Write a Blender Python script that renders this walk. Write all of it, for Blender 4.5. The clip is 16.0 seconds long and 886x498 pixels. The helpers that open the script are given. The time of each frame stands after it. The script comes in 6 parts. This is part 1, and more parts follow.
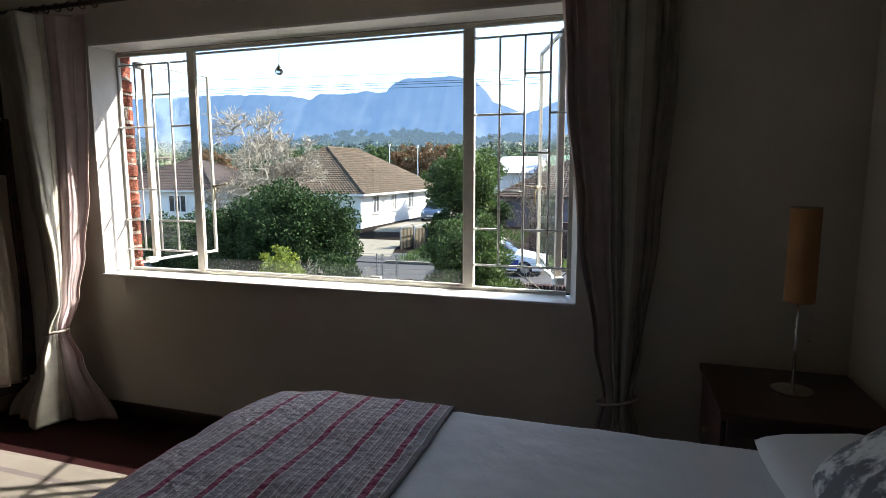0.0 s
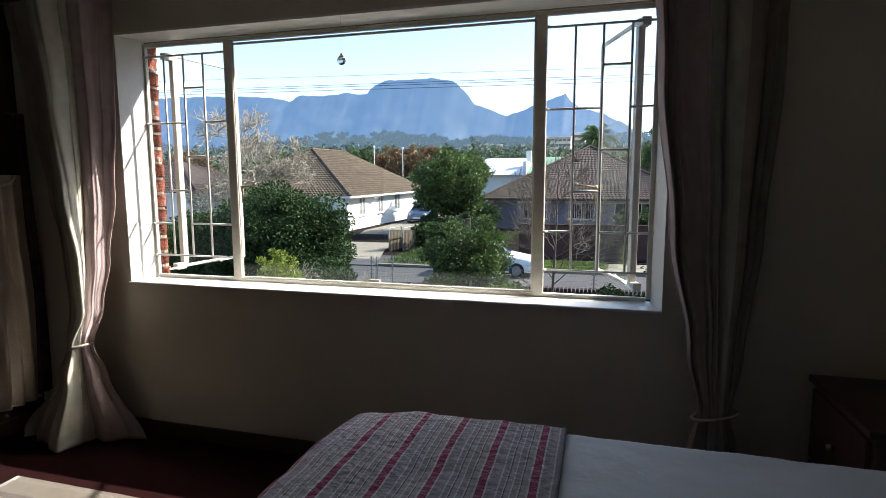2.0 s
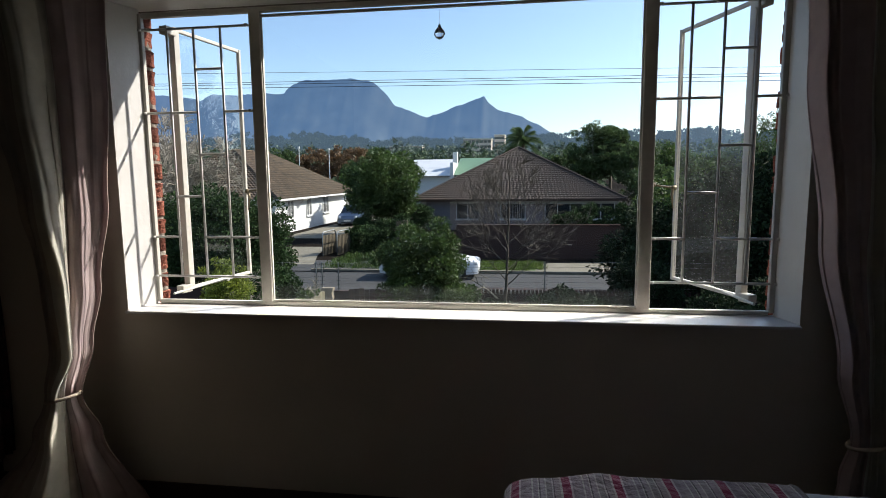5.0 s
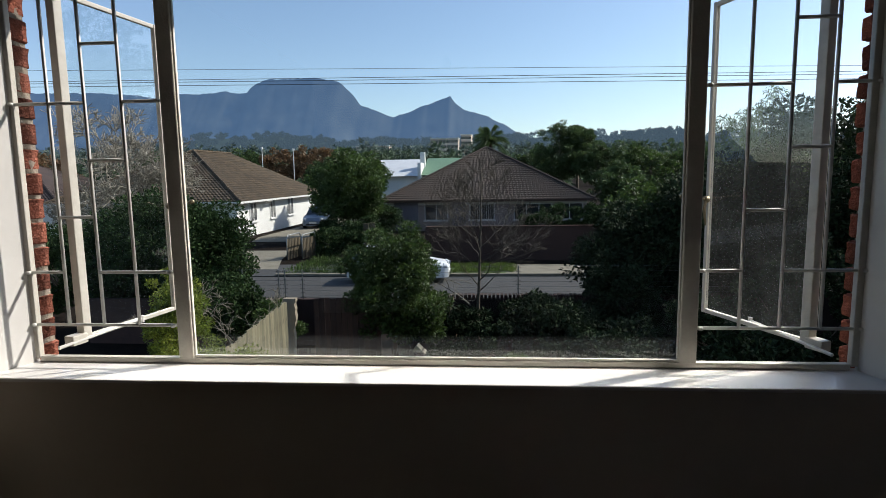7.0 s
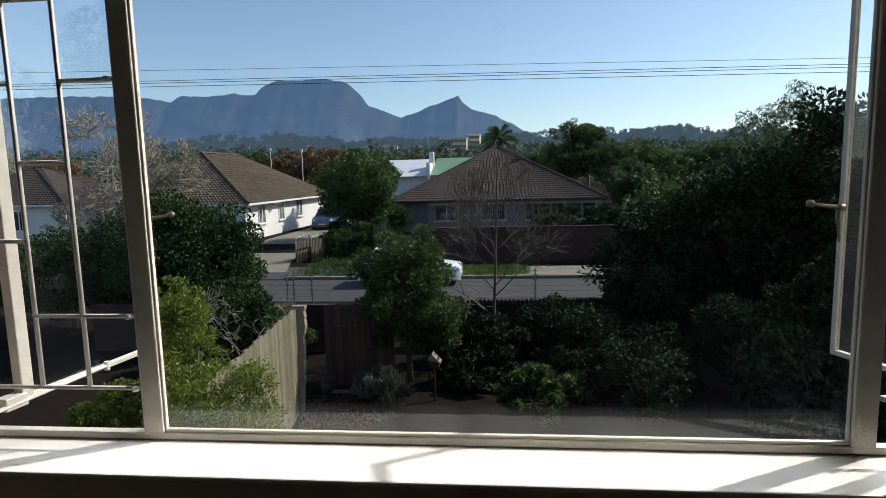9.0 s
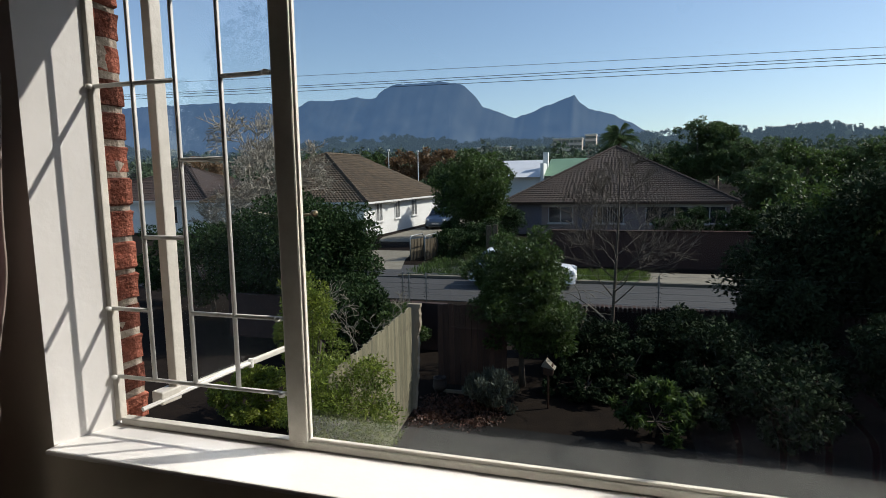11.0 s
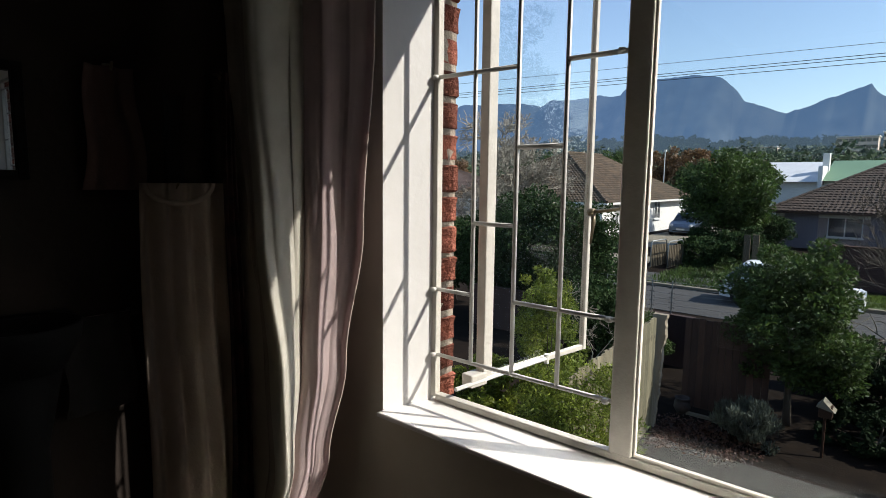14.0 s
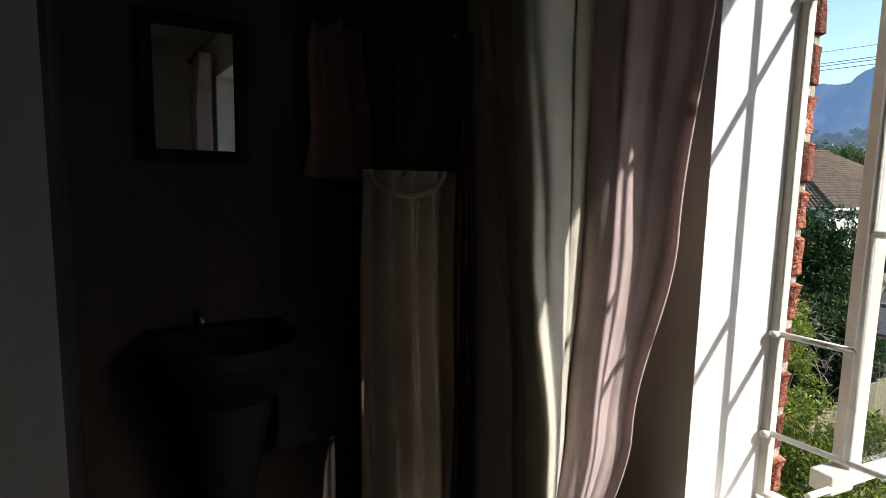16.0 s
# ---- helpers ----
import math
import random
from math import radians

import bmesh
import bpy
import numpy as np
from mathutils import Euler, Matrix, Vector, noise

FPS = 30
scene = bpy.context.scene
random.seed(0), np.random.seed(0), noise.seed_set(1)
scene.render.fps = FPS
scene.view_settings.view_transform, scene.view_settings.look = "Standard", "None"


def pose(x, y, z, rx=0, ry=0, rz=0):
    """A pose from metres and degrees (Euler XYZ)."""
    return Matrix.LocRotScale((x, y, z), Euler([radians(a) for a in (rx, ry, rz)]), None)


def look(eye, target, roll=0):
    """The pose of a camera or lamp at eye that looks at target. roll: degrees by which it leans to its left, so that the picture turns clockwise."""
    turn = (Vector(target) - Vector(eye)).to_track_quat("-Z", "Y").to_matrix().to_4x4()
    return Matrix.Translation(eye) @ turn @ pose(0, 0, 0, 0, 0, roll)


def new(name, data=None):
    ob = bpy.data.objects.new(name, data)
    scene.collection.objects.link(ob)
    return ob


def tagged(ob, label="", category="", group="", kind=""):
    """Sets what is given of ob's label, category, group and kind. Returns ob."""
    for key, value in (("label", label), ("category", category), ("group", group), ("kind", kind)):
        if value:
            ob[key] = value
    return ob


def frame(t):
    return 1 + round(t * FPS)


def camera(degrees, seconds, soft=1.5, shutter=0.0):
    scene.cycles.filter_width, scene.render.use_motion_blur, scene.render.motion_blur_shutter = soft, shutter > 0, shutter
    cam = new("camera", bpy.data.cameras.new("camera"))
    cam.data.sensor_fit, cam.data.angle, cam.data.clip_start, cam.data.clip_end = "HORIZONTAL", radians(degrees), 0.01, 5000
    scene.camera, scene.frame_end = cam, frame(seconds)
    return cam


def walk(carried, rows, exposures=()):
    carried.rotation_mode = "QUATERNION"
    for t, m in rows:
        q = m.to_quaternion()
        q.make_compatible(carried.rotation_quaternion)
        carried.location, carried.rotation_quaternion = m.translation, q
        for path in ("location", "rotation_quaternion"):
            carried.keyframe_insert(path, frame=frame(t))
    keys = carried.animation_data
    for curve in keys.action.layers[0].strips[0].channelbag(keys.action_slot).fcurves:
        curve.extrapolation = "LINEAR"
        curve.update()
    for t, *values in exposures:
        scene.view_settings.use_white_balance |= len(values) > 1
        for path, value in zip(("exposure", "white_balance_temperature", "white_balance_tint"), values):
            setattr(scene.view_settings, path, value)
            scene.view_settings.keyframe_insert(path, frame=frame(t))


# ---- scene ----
import itertools

# ---- camera and walk (eye, target, roll; floor of the bedroom is z = 0) ----
LENS = 76.5
PATH = [
    (0, (2.838, -2.679, 1.433), (2.238, -0.788, 1.179), -0.1),
    (0.5, (2.751, -2.634, 1.435), (2.157, -0.741, 1.183), -0.1),
    (1, (2.655, -2.584, 1.438), (2.066, -0.689, 1.188), -0.1),
    (1.5, (2.549, -2.587, 1.423), (1.969, -0.689, 1.173), -0.2),
    (2, (2.401, -2.609, 1.42), (1.863, -0.699, 1.173), -0.2),
    (2.5, (2.26, -2.608, 1.42), (1.775, -0.683, 1.173), -0.3),
    (3, (2.125, -2.572, 1.408), (1.663, -0.642, 1.162), -0.3),
    (5.5, (1.564, -2.222, 1.432), (1.337, -0.25, 1.187), -0.7),
    (6, (1.534, -2.062, 1.443), (1.338, -0.087, 1.197), -0.8),
    (6.5, (1.513, -1.901, 1.453), (1.338, 0.076, 1.207), -0.9),
    (7, (1.511, -1.745, 1.467), (1.351, 0.234, 1.221), -0.9),
    (7.5, (1.504, -1.566, 1.495), (1.345, 0.412, 1.247), -1.2),
    (8, (1.443, -1.437, 1.492), (1.281, 0.541, 1.245), -1.2),
    (10.3, (1.259, -1.106, 1.481), (0.881, 0.843, 1.239), -1.4),
    (10.5, (1.241, -1.105, 1.482), (0.811, 0.833, 1.242), -1.3),
    (11, (1.198, -1.103, 1.484), (0.626, 0.799, 1.248), -0.9),
    (11.5, (1.153, -1.092, 1.481), (0.439, 0.761, 1.247), -0.6),
    (12, (1.124, -1.083, 1.479), (0.287, 0.718, 1.245), -0.3),
    (12.5, (1.09, -1.078, 1.472), (0.154, 0.674, 1.239), -0.1),
    (13, (1.042, -1.079, 1.468), (-0.01, 0.606, 1.234), 0.2),
    (13.5, (1.006, -1.098, 1.465), (-0.159, 0.512, 1.232), 0.4),
    (14, (0.951, -1.123, 1.463), (-0.328, 0.397, 1.226), 0.7),
    (14.5, (0.864, -1.145, 1.453), (-0.492, 0.305, 1.214), 0.9),
    (15, (0.729, -1.116, 1.443), (-0.693, 0.271, 1.21), 1.2),
    (15.5, (0.599, -1.05, 1.449), (-0.916, 0.231, 1.197), 1.4),
    (16, (0.48, -0.99, 1.432), (-1.204, 0.059, 1.184), 1.1),
]
cam = camera(LENS, 16.0, soft=0.7)
walk(cam, [(t, look(e, g, r)) for t, e, g, r in PATH],
     exposures=[(0, 1.84), (1.5, 1.6), (3.2, 1.2), (5.5, 0.45), (7.0, 0.17), (8.2, 0.08), (10.5, 0.0), (11.5, -0.08), (13.0, 0.16), (14.5, 0.5), (16.0, 0.95)])

# ---- world and sun ----
SUN_DIR = Vector((1.95, 1.0, 1.85)).normalized()          # towards the sun
world = bpy.data.worlds.new("sky")
scene.world = world
world.use_nodes = True
wn = world.node_tree.nodes
sky = wn.new("ShaderNodeTexSky")
sky.sky_type = "NISHITA"
sky.sun_disc = False
sky.sun_elevation = math.asin(SUN_DIR.z)
sky.sun_rotation = math.atan2(SUN_DIR.x, SUN_DIR.y)
sky.air_density, sky.dust_density, sky.ozone_density = 1.0, 0.7, 2.4
wn["Background"].inputs["Strength"].default_value = 0.15
world.node_tree.links.new(sky.outputs[0], wn["Background"].inputs["Color"])
sun_data = bpy.data.lights.new("sun", "SUN")
sun_data.energy, sun_data.angle, sun_data.color = 5.0, radians(0.5), (1.0, 0.95, 0.88)
sun = new("sun", sun_data)
sun.matrix_world = look(SUN_DIR * 60, (0, 0, 0))

# ---- materials ----
def material(name, color, color2=None, rough=0.6, metal=0.0, scale=8.0, bump=0.2, bump_scale=60.0, spread=0.5,
             sheen=0.0, spec=0.5, per_object=0.0, per_island=0.0, stretch=(1, 1, 1), alpha_subsurface=0.0):
    """Two-scale noise between two colours, with a finer bump; per_object/per_island vary the value."""
    m = bpy.data.materials.new(name)
    m.use_nodes = True
    nt = m.node_tree
    n, l = nt.nodes, nt.links
    b = n["Principled BSDF"]
    color2 = color2 or tuple(c * 0.8 for c in color)
    tc = n.new("ShaderNodeTexCoord")
    mp = n.new("ShaderNodeMapping")
    mp.inputs["Scale"].default_value = stretch
    l.new(tc.outputs["Object"], mp.inputs["Vector"])
    big = n.new("ShaderNodeTexNoise")
    big.inputs["Scale"].default_value, big.inputs["Detail"].default_value = scale, 6
    big.inputs["Roughness"].default_value = 0.65
    l.new(mp.outputs[0], big.inputs["Vector"])
    ramp = n.new("ShaderNodeValToRGB")
    ramp.color_ramp.elements[0].position, ramp.color_ramp.elements[1].position = 0.5 - spread / 2, 0.5 + spread / 2
    ramp.color_ramp.elements[0].color, ramp.color_ramp.elements[1].color = (*color2, 1), (*color, 1)
    l.new(big.outputs[0], ramp.inputs[0])
    out = ramp.outputs[0]
    if per_object or per_island:
        src = n.new("ShaderNodeObjectInfo") if per_object else n.new("ShaderNodeNewGeometry")
        mr = n.new("ShaderNodeMapRange")
        amount = per_object or per_island
        mr.inputs[3].default_value, mr.inputs[4].default_value = 1 - amount, 1 + amount
        l.new(src.outputs["Random" if per_object else "Random Per Island"], mr.inputs[0])
        hsv = n.new("ShaderNodeHueSaturation")
        l.new(out, hsv.inputs["Color"])
        l.new(mr.outputs[0], hsv.inputs["Value"])
        out = hsv.outputs[0]
    l.new(out, b.inputs["Base Color"])
    b.inputs["Roughness"].default_value, b.inputs["Metallic"].default_value = rough, metal
    b.inputs["Specular IOR Level"].default_value = spec
    if sheen:
        b.inputs["Sheen Weight"].default_value = sheen
    if bump:
        fine = n.new("ShaderNodeTexNoise")
        fine.inputs["Scale"].default_value, fine.inputs["Detail"].default_value = bump_scale, 5
        l.new(mp.outputs[0], fine.inputs["Vector"])
        bp = n.new("ShaderNodeBump")
        bp.inputs["Strength"].default_value, bp.inputs["Distance"].default_value = bump, 0.01
        l.new(fine.outputs[0], bp.inputs["Height"])
        l.new(bp.outputs[0], b.inputs["Normal"])
    return m


def leaf_material(name, color, color2, rough=0.5, through_light=0.35, spec=0.35):
    """Leaves: colour varies leaf by leaf; some light passes through."""
    m = material(name, color, color2, rough=rough, scale=0.9, bump=0, per_island=0.55, spread=0.35, spec=spec)
    nt = m.node_tree
    n, l = nt.nodes, nt.links
    b = n["Principled BSDF"]
    tr = n.new("ShaderNodeBsdfTranslucent")
    src = b.inputs["Base Color"].links[0].from_socket
    l.new(src, tr.inputs["Color"])
    mix = n.new("ShaderNodeMixShader")
    mix.inputs[0].default_value = through_light
    l.new(b.outputs[0], mix.inputs[1])
    l.new(tr.outputs[0], mix.inputs[2])
    l.new(mix.outputs[0], n["Material Output"].inputs["Surface"])
    return m


def glass_material(name, dirt=0.0, smear=0.0):
    m = bpy.data.materials.new(name)
    m.use_nodes = True
    nt = m.node_tree
    n, l = nt.nodes, nt.links
    n.remove(n["Principled BSDF"])
    g = n.new("ShaderNodeBsdfGlass")
    g.inputs["Roughness"].default_value, g.inputs["IOR"].default_value = 0.0, 1.45
    g.inputs["Color"].default_value = (0.97, 0.985, 0.98, 1)
    out = g.outputs[0]
    if dirt:
        tc = n.new("ShaderNodeTexCoord")
        sep = n.new("ShaderNodeSeparateXYZ")
        l.new(tc.outputs["Object"], sep.inputs[0])
        low = n.new("ShaderNodeMapRange")                 # dust gathers along the bottom putty
        low.inputs[1].default_value, low.inputs[2].default_value = 0.972, 0.955
        low.inputs[3].default_value, low.inputs[4].default_value = 0.0, 1.0
        l.new(sep.outputs[2], low.inputs[0])
        ns = n.new("ShaderNodeTexNoise")
        ns.inputs["Scale"].default_value, ns.inputs["Detail"].default_value = 3.0, 8
        l.new(tc.outputs["Object"], ns.inputs["Vector"])
        mul = n.new("ShaderNodeMath")
        mul.operation = "MULTIPLY"
        l.new(low.outputs[0], mul.inputs[0])
        l.new(ns.outputs[0], mul.inputs[1])
        mul2 = n.new("ShaderNodeMath")
        mul2.operation = "MULTIPLY_ADD"
        mul2.inputs[1].default_value, mul2.inputs[2].default_value = dirt, 0.0
        l.new(mul.outputs[0], mul2.inputs[0])
        tr = n.new("ShaderNodeBsdfTranslucent")
        tr.inputs["Color"].default_value = (0.8, 0.78, 0.72, 1)
        mix = n.new("ShaderNodeMixShader")
        l.new(mul2.outputs[0], mix.inputs[0])
        l.new(out, mix.inputs[1])
        l.new(tr.outputs[0], mix.inputs[2])
        out = mix.outputs[0]
    if smear:                                             # patchy film of old rain and polish
        tc = n.new("ShaderNodeTexCoord")
        ns = n.new("ShaderNodeTexNoise")
        ns.inputs["Scale"].default_value, ns.inputs["Detail"].default_value, ns.inputs["Roughness"].default_value = 5.0, 9, 0.7
        l.new(tc.outputs["Object"], ns.inputs["Vector"])
        film = n.new("ShaderNodeMapRange")
        film.inputs[1].default_value, film.inputs[2].default_value = 0.48, 0.72
        film.inputs[3].default_value, film.inputs[4].default_value = 0.004, smear
        l.new(ns.outputs[0], film.inputs[0])
        tr = n.new("ShaderNodeBsdfTranslucent")
        tr.inputs["Color"].default_value = (0.8, 0.82, 0.84, 1)
        mix = n.new("ShaderNodeMixShader")
        l.new(film.outputs[0], mix.inputs[0])
        l.new(out, mix.inputs[1])
        l.new(tr.outputs[0], mix.inputs[2])
        out = mix.outputs[0]
    l.new(out, n["Material Output"].inputs["Surface"])
    return m


def stripe_material(name, stops, axis_uv=True, repeat=1.0, rough=0.85, weave=900.0, bump=0.25, sheen=0.3, crinkle=0.0, through_light=0.0):
    """Cloth with stripes along one direction: stops are (place, colour) over one repeat of the U coordinate."""
    m = bpy.data.materials.new(name)
    m.use_nodes = True
    nt = m.node_tree
    n, l = nt.nodes, nt.links
    b = n["Principled BSDF"]
    uv = n.new("ShaderNodeUVMap")
    uv.uv_map = "UVMap"
    sep = n.new("ShaderNodeSeparateXYZ")
    l.new(uv.outputs[0], sep.inputs[0])
    mul = n.new("ShaderNodeMath")
    mul.operation = "MULTIPLY"
    mul.inputs[1].default_value = repeat
    l.new(sep.outputs[0], mul.inputs[0])
    fr = n.new("ShaderNodeMath")
    fr.operation = "FRACT"
    l.new(mul.outputs[0], fr.inputs[0])
    ramp = n.new("ShaderNodeValToRGB")
    ramp.color_ramp.interpolation = "CONSTANT"
    el = ramp.color_ramp.elements
    el[0].position, el[0].color = 0.0, (*stops[0][1], 1)
    el[1].position, el[1].color = stops[1][0], (*stops[1][1], 1)
    for p, c in stops[2:]:
        e = el.new(p)
        e.color = (*c, 1)
    l.new(fr.outputs[0], ramp.inputs[0])
    tc = n.new("ShaderNodeTexCoord")
    ns = n.new("ShaderNodeTexNoise")
    ns.inputs["Scale"].default_value, ns.inputs["Detail"].default_value = 14, 6
    l.new(tc.outputs["Object"], ns.inputs["Vector"])
    mr = n.new("ShaderNodeMapRange")
    mr.inputs[3].default_value, mr.inputs[4].default_value = 0.72, 1.2
    l.new(ns.outputs[0], mr.inputs[0])
    hsv = n.new("ShaderNodeHueSaturation")
    l.new(ramp.outputs[0], hsv.inputs["Color"])
    l.new(mr.outputs[0], hsv.inputs["Value"])
    l.new(hsv.outputs[0], b.inputs["Base Color"])
    b.inputs["Roughness"].default_value, b.inputs["Sheen Weight"].default_value = rough, sheen
    b.inputs["Specular IOR Level"].default_value = 0.2
    fine = n.new("ShaderNodeTexNoise")
    fine.inputs["Scale"].default_value, fine.inputs["Detail"].default_value = weave, 2
    l.new(tc.outputs["Object"], fine.inputs["Vector"])
    bp = n.new("ShaderNodeBump")
    bp.inputs["Strength"].default_value, bp.inputs["Distance"].default_value = bump, 0.002
    l.new(fine.outputs[0], bp.inputs["Height"])
    if crinkle:
        cr = n.new("ShaderNodeTexNoise")
        cr.inputs["Scale"].default_value, cr.inputs["Detail"].default_value = 38, 4
        l.new(tc.outputs["Object"], cr.inputs["Vector"])
        bp2 = n.new("ShaderNodeBump")
        bp2.inputs["Strength"].default_value, bp2.inputs["Distance"].default_value = crinkle, 0.02
        l.new(cr.outputs[0], bp2.inputs["Height"])
        l.new(bp2.outputs[0], bp.inputs["Normal"])
    l.new(bp.outputs[0], b.inputs["Normal"])
    if through_light:
        tr = n.new("ShaderNodeBsdfTranslucent")
        l.new(hsv.outputs[0], tr.inputs["Color"])
        mix = n.new("ShaderNodeMixShader")
        mix.inputs[0].default_value = through_light
        l.new(b.outputs[0], mix.inputs[1])
        l.new(tr.outputs[0], mix.inputs[2])
        l.new(mix.outputs[0], n["Material Output"].inputs["Surface"])
    return m


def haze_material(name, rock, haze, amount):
    """A far slope seen through kilometres of air: its own colour, the bluish airlight imitated by a glow."""
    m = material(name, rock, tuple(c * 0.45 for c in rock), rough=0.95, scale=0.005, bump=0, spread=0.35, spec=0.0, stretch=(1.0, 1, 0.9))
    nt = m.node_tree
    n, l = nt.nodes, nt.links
    # emission stands in for the haze
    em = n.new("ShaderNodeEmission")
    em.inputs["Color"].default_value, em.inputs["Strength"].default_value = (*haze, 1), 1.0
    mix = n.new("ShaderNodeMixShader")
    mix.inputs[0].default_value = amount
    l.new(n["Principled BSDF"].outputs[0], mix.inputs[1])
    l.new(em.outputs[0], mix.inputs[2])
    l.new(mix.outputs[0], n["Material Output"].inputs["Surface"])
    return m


WALL = material("wall_paint", (0.60, 0.545, 0.455), (0.53, 0.48, 0.395), rough=0.75, scale=2.5, bump=0.12, bump_scale=45)
CEIL = material("ceiling_paint", (0.72, 0.70, 0.66), (0.66, 0.64, 0.60), rough=0.85, scale=2, bump=0.08)
REVEAL = material("white_gloss_paint", (0.71, 0.69, 0.66), (0.64, 0.62, 0.585), rough=0.3, scale=5, bump=0.10, bump_scale=28)
STEEL = material("cream_steel_paint", (0.60, 0.57, 0.50), (0.46, 0.43, 0.37), rough=0.42, scale=18, bump=0.15, bump_scale=120)
BARS = material("bar_paint", (0.66, 0.65, 0.60), (0.50, 0.48, 0.44), rough=0.4, scale=25, bump=0.15, bump_scale=160)
BRASS = material("aged_brass", (0.32, 0.26, 0.16), (0.16, 0.13, 0.09), rough=0.45, metal=0.8, scale=40, bump=0.1)
BRICK = material("red_brick", (0.20, 0.062, 0.038), (0.085, 0.034, 0.025), rough=0.95, scale=3.0, bump=1.0, bump_scale=9, per_object=0.5, spec=0.1, spread=0.6)
MORTAR = material("mortar", (0.22, 0.185, 0.15), (0.15, 0.13, 0.105), rough=0.95, scale=20, bump=0.6, bump_scale=90)
COPING = material("dark_coping_brick", (0.06, 0.032, 0.026), (0.03, 0.02, 0.018), rough=0.95, scale=6, bump=0.6, bump_scale=30, per_object=0.5, spec=0.1)
DARK_BRICK = material("dark_brick", (0.07, 0.033, 0.026), (0.036, 0.02, 0.017), rough=0.9, scale=5, bump=0.5, bump_scale=30, per_object=0.3, per_island=0.0)
# brick blackened to imitate the shade on the wall's garden side
FRONT_WALL = material("shade_dark_brick", (0.032, 0.021, 0.019), (0.018, 0.014, 0.013), rough=0.95, scale=4, bump=0.5, bump_scale=30, spec=0.1)
CARPET = material("dark_red_carpet", (0.020, 0.0035, 0.0035), (0.011, 0.0028, 0.0028), rough=1.0, scale=9, bump=0.6, bump_scale=420, spec=0.1)
SKIRT = material("dark_stained_wood", (0.05, 0.024, 0.014), (0.028, 0.014, 0.009), rough=0.45, scale=10, bump=0.1, stretch=(1, 1, 6))
WOOD_DARK = material("mahogany", (0.055, 0.020, 0.012), (0.030, 0.012, 0.008), rough=0.35, scale=12, bump=0.08, stretch=(1, 8, 1))
RUG = stripe_material("wool_rug", [(0.0, (0.085, 0.066, 0.046)), (0.3, (0.15, 0.024, 0.02)), (0.36, (0.10, 0.08, 0.056)), (0.8, (0.045, 0.03, 0.022)), (0.84, (0.098, 0.079, 0.055))], repeat=2.0, weave=300, bump=0.6)
CURTAIN = stripe_material("curtain_cloth", [(0.0, (0.42, 0.36, 0.30)), (0.30, (0.58, 0.55, 0.47)), (0.575, (0.70, 0.68, 0.62)), (0.59, (0.56, 0.445, 0.43)), (0.70, (0.52, 0.405, 0.395)), (0.78, (0.55, 0.44, 0.425)), (0.95, (0.53, 0.41, 0.40))], rough=0.8, weave=700, bump=0.2, through_light=0.38)
QUILT_STOPS = [(0.0, (0.37, 0.31, 0.355)), (0.10, (0.62, 0.60, 0.58)), (0.13, (0.335, 0.275, 0.32)), (0.22, (0.60, 0.57, 0.55)), (0.245, (0.13, 0.11, 0.13)),
               (0.27, (0.41, 0.35, 0.39)), (0.36, (0.64, 0.60, 0.58)), (0.39, (0.33, 0.29, 0.30)), (0.50, (0.60, 0.57, 0.56)), (0.525, (0.15, 0.12, 0.14)),
               (0.55, (0.41, 0.34, 0.365)), (0.66, (0.62, 0.58, 0.56)), (0.70, (0.29, 0.028, 0.09)), (0.86, (0.62, 0.56, 0.57)), (0.90, (0.32, 0.265, 0.30))]
QUILT = stripe_material("striped_quilt", QUILT_STOPS, repeat=8.2, weave=500, bump=0.3, crinkle=0.9)
QUILT_EDGE = material("grey_binding", (0.30, 0.27, 0.28), (0.20, 0.18, 0.19), rough=0.9, scale=30, bump=0.3, bump_scale=200)
LINEN = material("white_linen", (0.74, 0.75, 0.78), (0.68, 0.69, 0.72), rough=0.9, scale=4, bump=0.25, bump_scale=22, sheen=0.2)
PILLOW_PRINT = material("grey_print_linen", (0.72, 0.71, 0.69), (0.17, 0.17, 0.18), rough=0.9, scale=9, bump=0.2, bump_scale=30, spread=0.08)
SHADE = material("parchment_shade", (0.38, 0.185, 0.07), (0.27, 0.115, 0.045), rough=0.8, scale=5, bump=0.15, bump_scale=80)
CHROME = material("brushed_chrome", (0.62, 0.62, 0.61), (0.5, 0.5, 0.5), rough=0.22, metal=1.0, scale=60, bump=0.03)
BLACK_CLOTH = material("black_towelling", (0.014, 0.012, 0.012), (0.008, 0.007, 0.007), rough=0.95, scale=20, bump=0.6, bump_scale=300)
PALE_CLOTH = material("pale_cotton", (0.46, 0.375, 0.30), (0.36, 0.295, 0.235), rough=0.9, scale=6, bump=0.3, bump_scale=120)
PINK_CLOTH = material("faded_pink_cotton", (0.12, 0.068, 0.058), (0.08, 0.048, 0.042), rough=0.9, scale=6, bump=0.3, bump_scale=120)
SCARF = material("dark_printed_scarf", (0.06, 0.022, 0.022), (0.012, 0.010, 0.012), rough=0.8, scale=14, bump=0.2, spread=0.15)
# nib and alcove walls, coloured much darker than the other bedroom walls
NIB = material("taupe_wall", (0.105, 0.093, 0.08), (0.085, 0.076, 0.065), rough=0.8, scale=3, bump=0.15, bump_scale=40)
ALCOVE = material("dark_brown_wall", (0.034, 0.026, 0.022), (0.024, 0.019, 0.016), rough=0.9, spec=0.1, scale=3, bump=0.15, bump_scale=40)
EBONY = material("ebonised_wood", (0.008, 0.006, 0.0055), (0.005, 0.004, 0.004), rough=0.7, scale=12, bump=0.1, spec=0.08)
